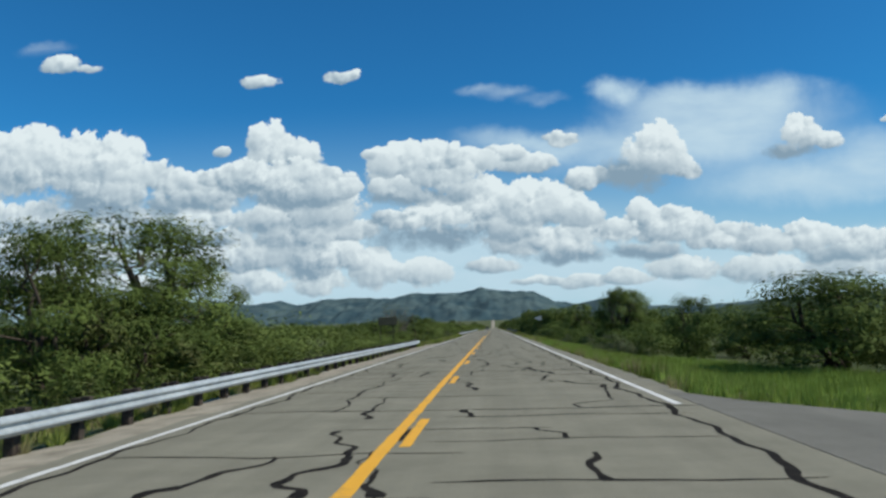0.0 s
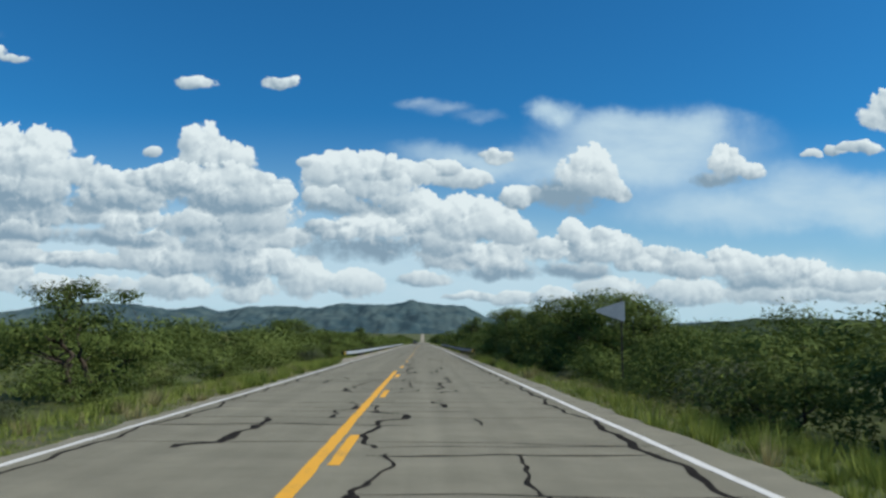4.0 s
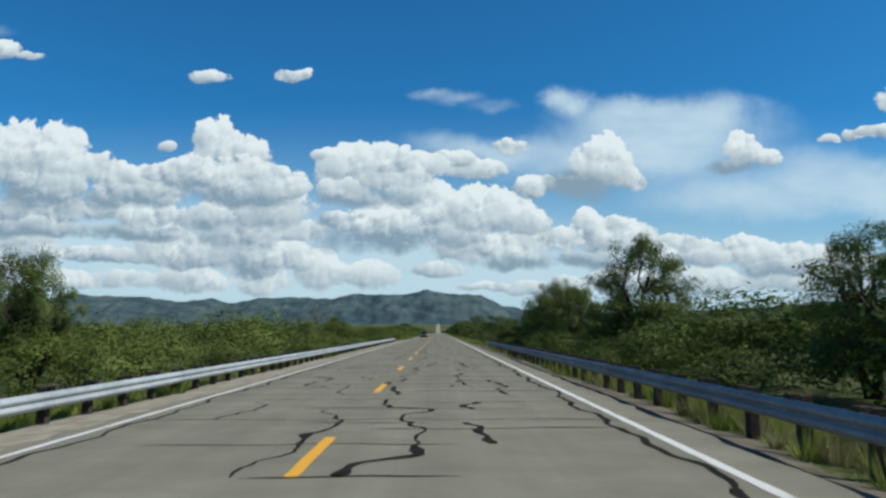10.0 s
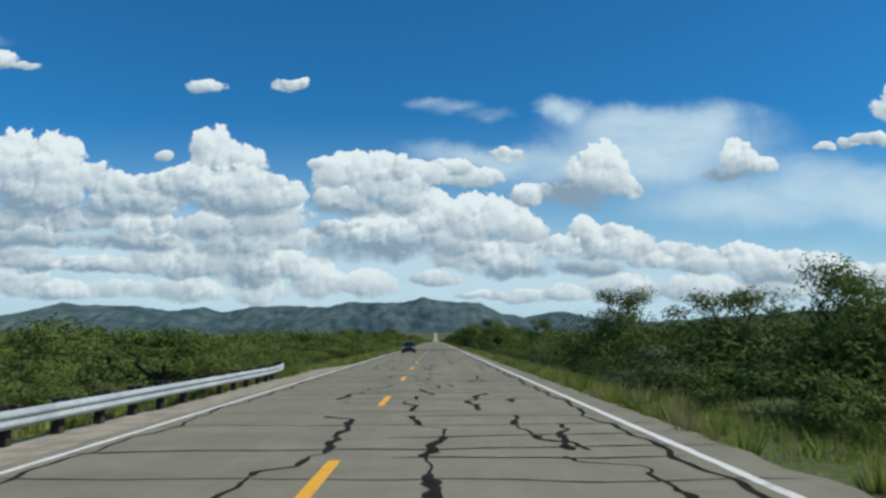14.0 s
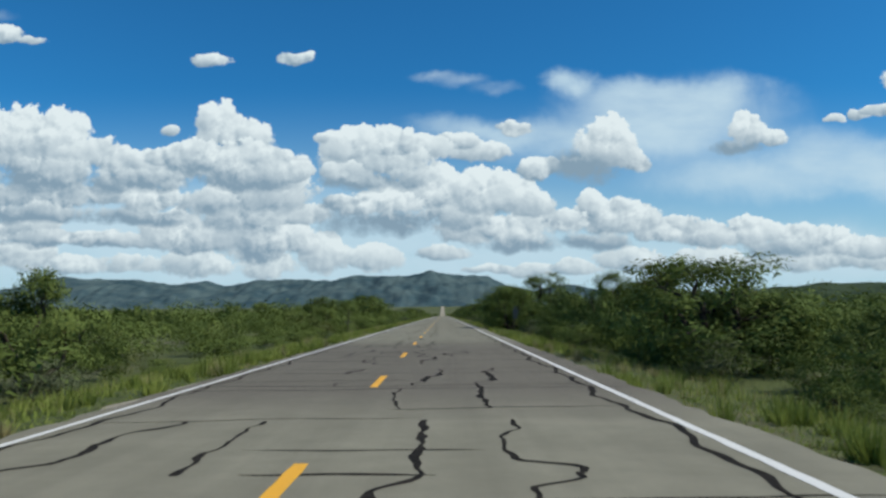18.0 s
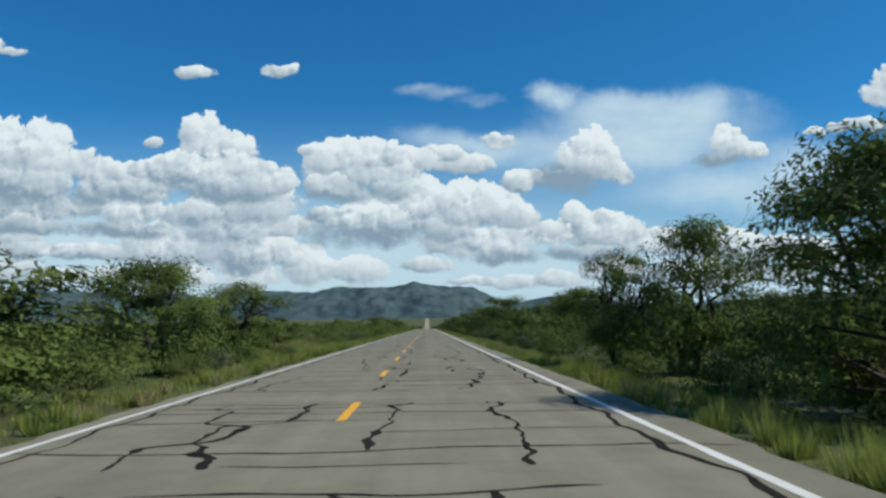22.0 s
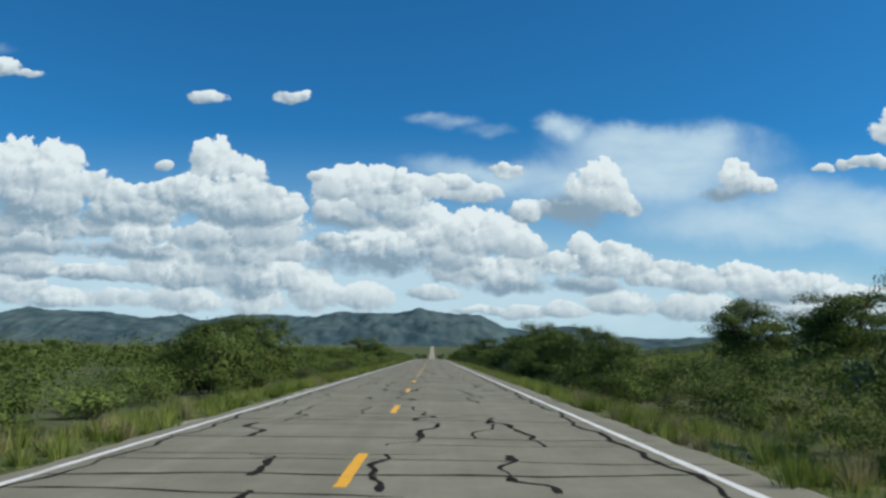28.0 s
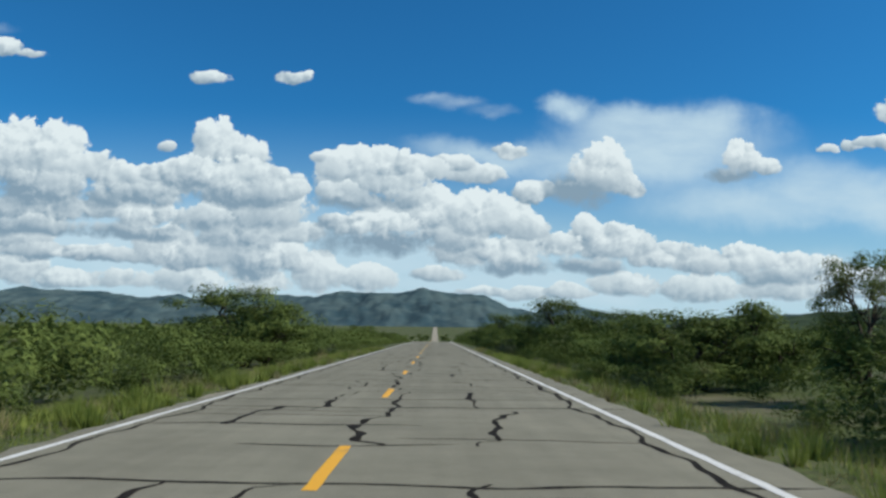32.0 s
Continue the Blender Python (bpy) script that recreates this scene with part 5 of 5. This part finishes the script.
def route_marker():
    """A roadside marker: three dark plates on one leaning post, with pale bars."""
    sign = tagged(new("route_marker"), "dark stacked marker plates on a thin leaning post", "road sign")
    sign.matrix_basis = pose(8.9, 526.0, float(ground_z(8.9, 526)), 0, 2.5, 0)
    part("post", box((0.06, 0.05, 2.8), (0, 0.03, 1.35), 0.006), M_DARKSTEEL, sign)
    for z, w, h in ((2.72, 0.48, 0.14), (2.22, 0.56, 0.62), (1.68, 0.52, 0.30)):
        p = part("plate", box((w, 0.014, h), (0, -0.01, z), 0.005), M_PLATE, sign)
        if h > 0.2:
            for k, (bx, bz, bw, bh) in enumerate(((0, 0.30, 0.5, 0.08), (-0.2, 0.12, 0.08, 0.3), (0, 0.0, 0.42, 0.08), (0.2, -0.15, 0.08, 0.28), (0, -0.3, 0.45, 0.08)) if h > 0.5 else ((0, 0.0, 0.4, 0.07),)):
                part("bar", box((bw, 0.006, bh), (bx * w / 0.66, -0.022, z + bz), 0.0), M_BARS, p)
    return sign


route_marker()

def marker_post():
    post = tagged(new("marker_post"), "thin dark steel marker post in the grass", "post")
    post.matrix_basis = pose(-6.9, 515.0, -0.2, 0, 1.5, 0)
    part("shaft", box((0.07, 0.05, 2.15), (0, 0, 1.05), 0.006), M_DARKSTEEL, post)
    part("cap", box((0.08, 0.06, 0.10), (0, 0, 2.14), 0.01), M_DARKSTEEL, post)


marker_post()

# ---- the dark hatchback car in the other lane ----
M_CARPAINT, _nt, _b = material("black_car_paint", 0.28)
_b.inputs["Coat Weight"].default_value = 0.25
_b.inputs["Specular IOR Level"].default_value = 0.3
_w = map_range(_nt, noise_of(_nt, place_of(_nt), 3.0, 5.0), 0.35, 0.7)
_nt.links.new(mix_node(_nt, _w, (0.004, 0.005, 0.006), (0.009, 0.010, 0.013)), _b.inputs["Base Color"])
_nt.links.new(map_range(_nt, noise_of(_nt, place_of(_nt), 9.0, 5.0), 0.3, 0.7, 0.22, 0.42), _b.inputs["Roughness"])
M_CARGLASS, _nt, _b = material("tinted_car_glass", 0.05)
_b.inputs["Base Color"].default_value = (0.008, 0.010, 0.012, 1)
_b.inputs["Specular IOR Level"].default_value = 0.6
M_TRIM = varied("black_car_trim", (0.008, 0.008, 0.008), (0.02, 0.02, 0.02), 8.0, 0.6, fine=40.0)
M_TYRE = varied("tyre_rubber", (0.012, 0.012, 0.012), (0.03, 0.029, 0.027), 8.0, 0.85, fine=60.0)
M_RIM = varied("alloy_rim", (0.20, 0.20, 0.20), (0.34, 0.34, 0.34), 6.0, 0.4, 0.7, fine=30.0)
M_LAMP = varied("headlamp_glass", (0.55, 0.57, 0.58), (0.80, 0.82, 0.83), 20.0, 0.12, 0.3, fine=90.0)
M_AMBER = varied("amber_lamp", (0.70, 0.26, 0.02), (0.85, 0.36, 0.04), 20.0, 0.2)
M_RED = varied("red_lamp", (0.25, 0.01, 0.01), (0.35, 0.02, 0.015), 20.0, 0.2)
M_CHROME = varied("chrome", (0.6, 0.6, 0.6), (0.75, 0.75, 0.75), 20.0, 0.15, 0.9)


def loft(name, stations, ring, mat, parent, label=""):
    """A closed skin through cross-sections: ring gives (x, z) for each station's numbers."""
    bm = bmesh.new()
    loops = []
    for s in stations:
        loops.append([bm.verts.new((x, s[0], z)) for x, z in ring(s)])
    for a, b in zip(loops[:-1], loops[1:]):
        n = len(a)
        for i in range(n):
            bm.faces.new((a[i], a[(i + 1) % n], b[(i + 1) % n], b[i]))
    bm.faces.new(loops[0][::-1]), bm.faces.new(loops[-1])
    bmesh.ops.recalc_face_normals(bm, faces=bm.faces[:])
    bmesh.ops.subdivide_edges(bm, edges=[e for e in bm.edges if abs(e.verts[0].co.y - e.verts[1].co.y) > 0.25], cuts=1)
    return part(name, bm, mat, parent, label, True)


def hatchback_car():
    car = tagged(new("car"), "black three-door hatchback car on the asphalt of the oncoming lane", "car")
    car.location = (-2.05, 444.2, 0.004)

    def hull(s):
        _, w, zb, zs, zt = s  # half-width, underside, shoulder, top
        pts = []
        for x, z in ((0.80, zb), (0.97, zb + 0.10), (1.0, zb + 0.22), (0.99, (zb + zs) / 2 + 0.06), (0.965, zs), (0.87, zs + (zt - zs) * 0.7), (0.55, zt), (0.2, zt + 0.012)):
            pts.append((x * w, z))
        return pts + [(-x, z) for x, z in pts[::-1]]

    st = [(0.0, 0.62, 0.30, 0.46, 0.54), (0.04, 0.72, 0.22, 0.54, 0.62), (0.16, 0.80, 0.19, 0.62, 0.70), (0.45, 0.845, 0.19, 0.68, 0.775), (0.95, 0.852, 0.19, 0.76, 0.86),
          (1.35, 0.855, 0.19, 0.83, 0.93), (2.2, 0.858, 0.19, 0.87, 0.96), (3.2, 0.855, 0.19, 0.88, 0.97), (3.7, 0.845, 0.21, 0.88, 0.97), (3.95, 0.82, 0.24, 0.86, 0.94), (4.06, 0.74, 0.30, 0.70, 0.84), (4.1, 0.66, 0.36, 0.58, 0.7)]
    loft("body", st, hull, M_CARPAINT, car)

    def cabin(s):
        _, w0, w1, z0, z1 = s
        pts = [(w0, z0), (w0 * 0.35 + w1 * 0.65, z0 + (z1 - z0) * 0.6), (w1, z0 + (z1 - z0) * 0.9), (w1 * 0.85, z1), (w1 * 0.4, z1 + 0.015)]
        return pts + [(-x, z) for x, z in pts[::-1]]

    roof = [(1.22, 0.70, 0.68, 0.86, 0.88), (1.55, 0.76, 0.66, 0.90, 1.08), (2.0, 0.77, 0.58, 0.93, 1.34), (2.45, 0.775, 0.575, 0.94, 1.385), (3.0, 0.77, 0.575, 0.95, 1.375), (3.45, 0.76, 0.59, 0.95, 1.33), (3.78, 0.73, 0.65, 0.95, 1.12), (3.95, 0.70, 0.68, 0.94, 0.97)]
    loft("cabin", roof, cabin, M_CARPAINT, car)

    def pane(name, quad, lift, label=""):
        bm = bmesh.new()
        f = bm.faces.new([bm.verts.new(q) for q in quad])
        f.normal_update()
        r = bmesh.ops.extrude_face_region(bm, geom=[f])
        bmesh.ops.translate(bm, vec=f.normal * lift, verts=[v_ for v_ in r["geom"] if isinstance(v_, bmesh.types.BMVert)])
        bmesh.ops.recalc_face_normals(bm, faces=bm.faces[:])
        part(name, bm, M_CARGLASS, car, label)

    pane("windscreen", [(-0.66, 1.27, 0.925), (0.66, 1.27, 0.925), (0.53, 1.94, 1.345), (-0.53, 1.94, 1.345)], 0.02, "dark tinted windscreen")
    pane("rear_window", [(0.63, 3.90, 1.03), (-0.63, 3.90, 1.03), (-0.54, 3.48, 1.345), (0.54, 3.48, 1.345)], 0.02)
    for s in (1, -1):
        for y0, y1, y2, y3 in ((1.62, 2.66, 2.66, 2.04), (2.74, 3.60, 3.42, 2.74)):
            q = [(s * 0.782, y0, 0.955), (s * 0.782, y1, 0.955), (s * 0.625, y2, 1.315), (s * 0.625, y3, 1.315)]
            pane("side_window", q if s > 0 else q[::-1], 0.018)
        mir = part("wing_mirror", box((0.20, 0.12, 0.14), (s * 0.93, 1.66, 0.98), 0.035), M_CARPAINT, car)
        part("mirror_arm", box((0.10, 0.06, 0.04), (s * 0.82, 1.68, 0.94), 0.01), M_TRIM, mir)
        lamp = part("headlight", box((0.40, 0.14, 0.125), (s * 0.53, 0.10, 0.615), 0.03, pose(0, 0, 0, 12, 0, -s * 14)), M_LAMP, car, "clear glass headlight")
        part("turn_signal", box((0.10, 0.16, 0.12), (s * 0.765, 0.17, 0.625), 0.03, pose(0, 0, 0, 10, 0, -s * 34)), M_AMBER, lamp, "amber turn signal")
        part("tail_light", box((0.34, 0.10, 0.17), (s * 0.58, 4.03, 0.74), 0.025), M_RED, car)
        part("sill", box((0.06, 2.2, 0.07), (s * 0.845, 2.25, 0.245), 0.02), M_TRIM, car)
        for y in (2.62,):
            part("door_handle", box((0.025, 0.16, 0.03), (s * 0.862, y - 0.1, 0.83), 0.008), M_CARPAINT, car)
        for y in (0.88, 3.34):
            wheel = part("wheel", rod((s * 0.66, y, 0.30), (s * 0.855, y, 0.30), 0.30, 0.30, 28), M_TYRE, car)
            bm = bmesh.new()
            rod_bm(bm, (s * 0.80, y, 0.30), (s * 0.862, y, 0.30), 0.20, 0.19, 24)
            for k in range(6):
                a = k * math.pi / 3
                box_bm(bm, (0.016, 0.045, 0.17), (s * 0.866, y + math.sin(a) * 0.095, 0.30 + math.cos(a) * 0.095), 0.004, pose(0, 0, 0, math.degrees(-a), 0, 0))
            part("rim", bm, M_RIM, wheel, "grey alloy rim")
            part("wheel_arch", rod((s * 0.60, y, 0.31), (s * 0.8585, y, 0.31), 0.355, 0.35, 28), M_TRIM, car)
    part("bumper", box((1.52, 0.22, 0.20), (0, 0.08, 0.37), 0.06), M_CARPAINT, car)
    part("air_intake", box((0.95, 0.04, 0.09), (0, -0.032, 0.33), 0.012), M_TRIM, car)
    part("grille", box((0.62, 0.06, 0.085), (0, 0.045, 0.60), 0.015), M_TRIM, car)
    part("badge", box((0.10, 0.02, 0.07), (0, 0.012, 0.605), 0.012), M_CHROME, car, "small chrome badge")
    part("wiper", box((0.62, 0.015, 0.015), (-0.25, 1.24, 0.945), 0.003, pose(0, 0, 0, 0, -6, 3)), M_TRIM, car)
    part("wiper", box((0.55, 0.015, 0.015), (0.32, 1.25, 0.945), 0.003, pose(0, 0, 0, 0, -6, 3)), M_TRIM, car)
    return car


hatchback_car()

# ---- prickly pears ----
M_PAD = varied("cactus_pad", (0.075, 0.115, 0.055), (0.16, 0.20, 0.11), 5.0, 0.6, fine=40.0, bump=0.3)
M_PADOLD = varied("old_cactus_pad", (0.30, 0.29, 0.22), (0.52, 0.50, 0.42), 4.0, 0.85, fine=30.0, bump=0.4)


def prickly_pear(x, y, size, seed):
    g = np.random.default_rng(seed)
    ob = tagged(new("prickly_pear"), "green prickly pear cactus with pale woody lower pads", "cactus")
    ob.location = (x, y, float(ground_z(x, y)) - 0.04)
    pads = [(Vector((g.normal(0, 0.25), g.normal(0, 0.25), 0)) * size, Vector((g.normal(0, 0.35), g.normal(0, 0.35), 1)).normalized(), 0) for _ in range(6)]
    made = 0
    while pads and made < 34:
        foot, up, level = pads.pop(0)
        ln = size * (0.30 - 0.03 * level) * (0.8 + 0.4 * g.random())
        bm = bmesh.new()
        bmesh.ops.create_icosphere(bm, subdivisions=2, radius=0.5)
        for v_ in bm.verts:
            f = v_.co.z + 0.5
            v_.co.x *= 0.62 * (0.55 + 0.6 * math.sin(min(1.0, f * 0.75 + 0.12) * math.pi))
            v_.co.y *= 0.15
            v_.co.z = f
        q = up.to_track_quat("Z", "Y").to_matrix().to_4x4() @ Matrix.Rotation(g.random() * 6.28, 4, "Z")
        bmesh.ops.transform(bm, matrix=Matrix.Translation(foot) @ q @ Matrix.Scale(ln * 1.15, 4), verts=bm.verts)
        part("pad", bm, M_PADOLD if level == 0 and g.random() < 0.5 else M_PAD, ob, smooth=True)
        made += 1
        if level < 4:
            for _ in range(1 + (g.random() < 0.65)):
                d = (up + Vector(g.normal(0, 0.5, 3))).normalized()
                d.z = abs(d.z) * 0.8 + 0.25
                pads.append((foot + up * ln * 0.98, d.normalized(), level + 1))
    return ob


prickly_pear(17.5, 727.0, 1.7, 81)
prickly_pear(19.0, 729.0, 1.1, 82)
prickly_pear(-10.5, 662.0, 1.5, 83)
prickly_pear(-12.0, 664.5, 1.3, 84)
prickly_pear(24.0, 745.0, 1.0, 85)
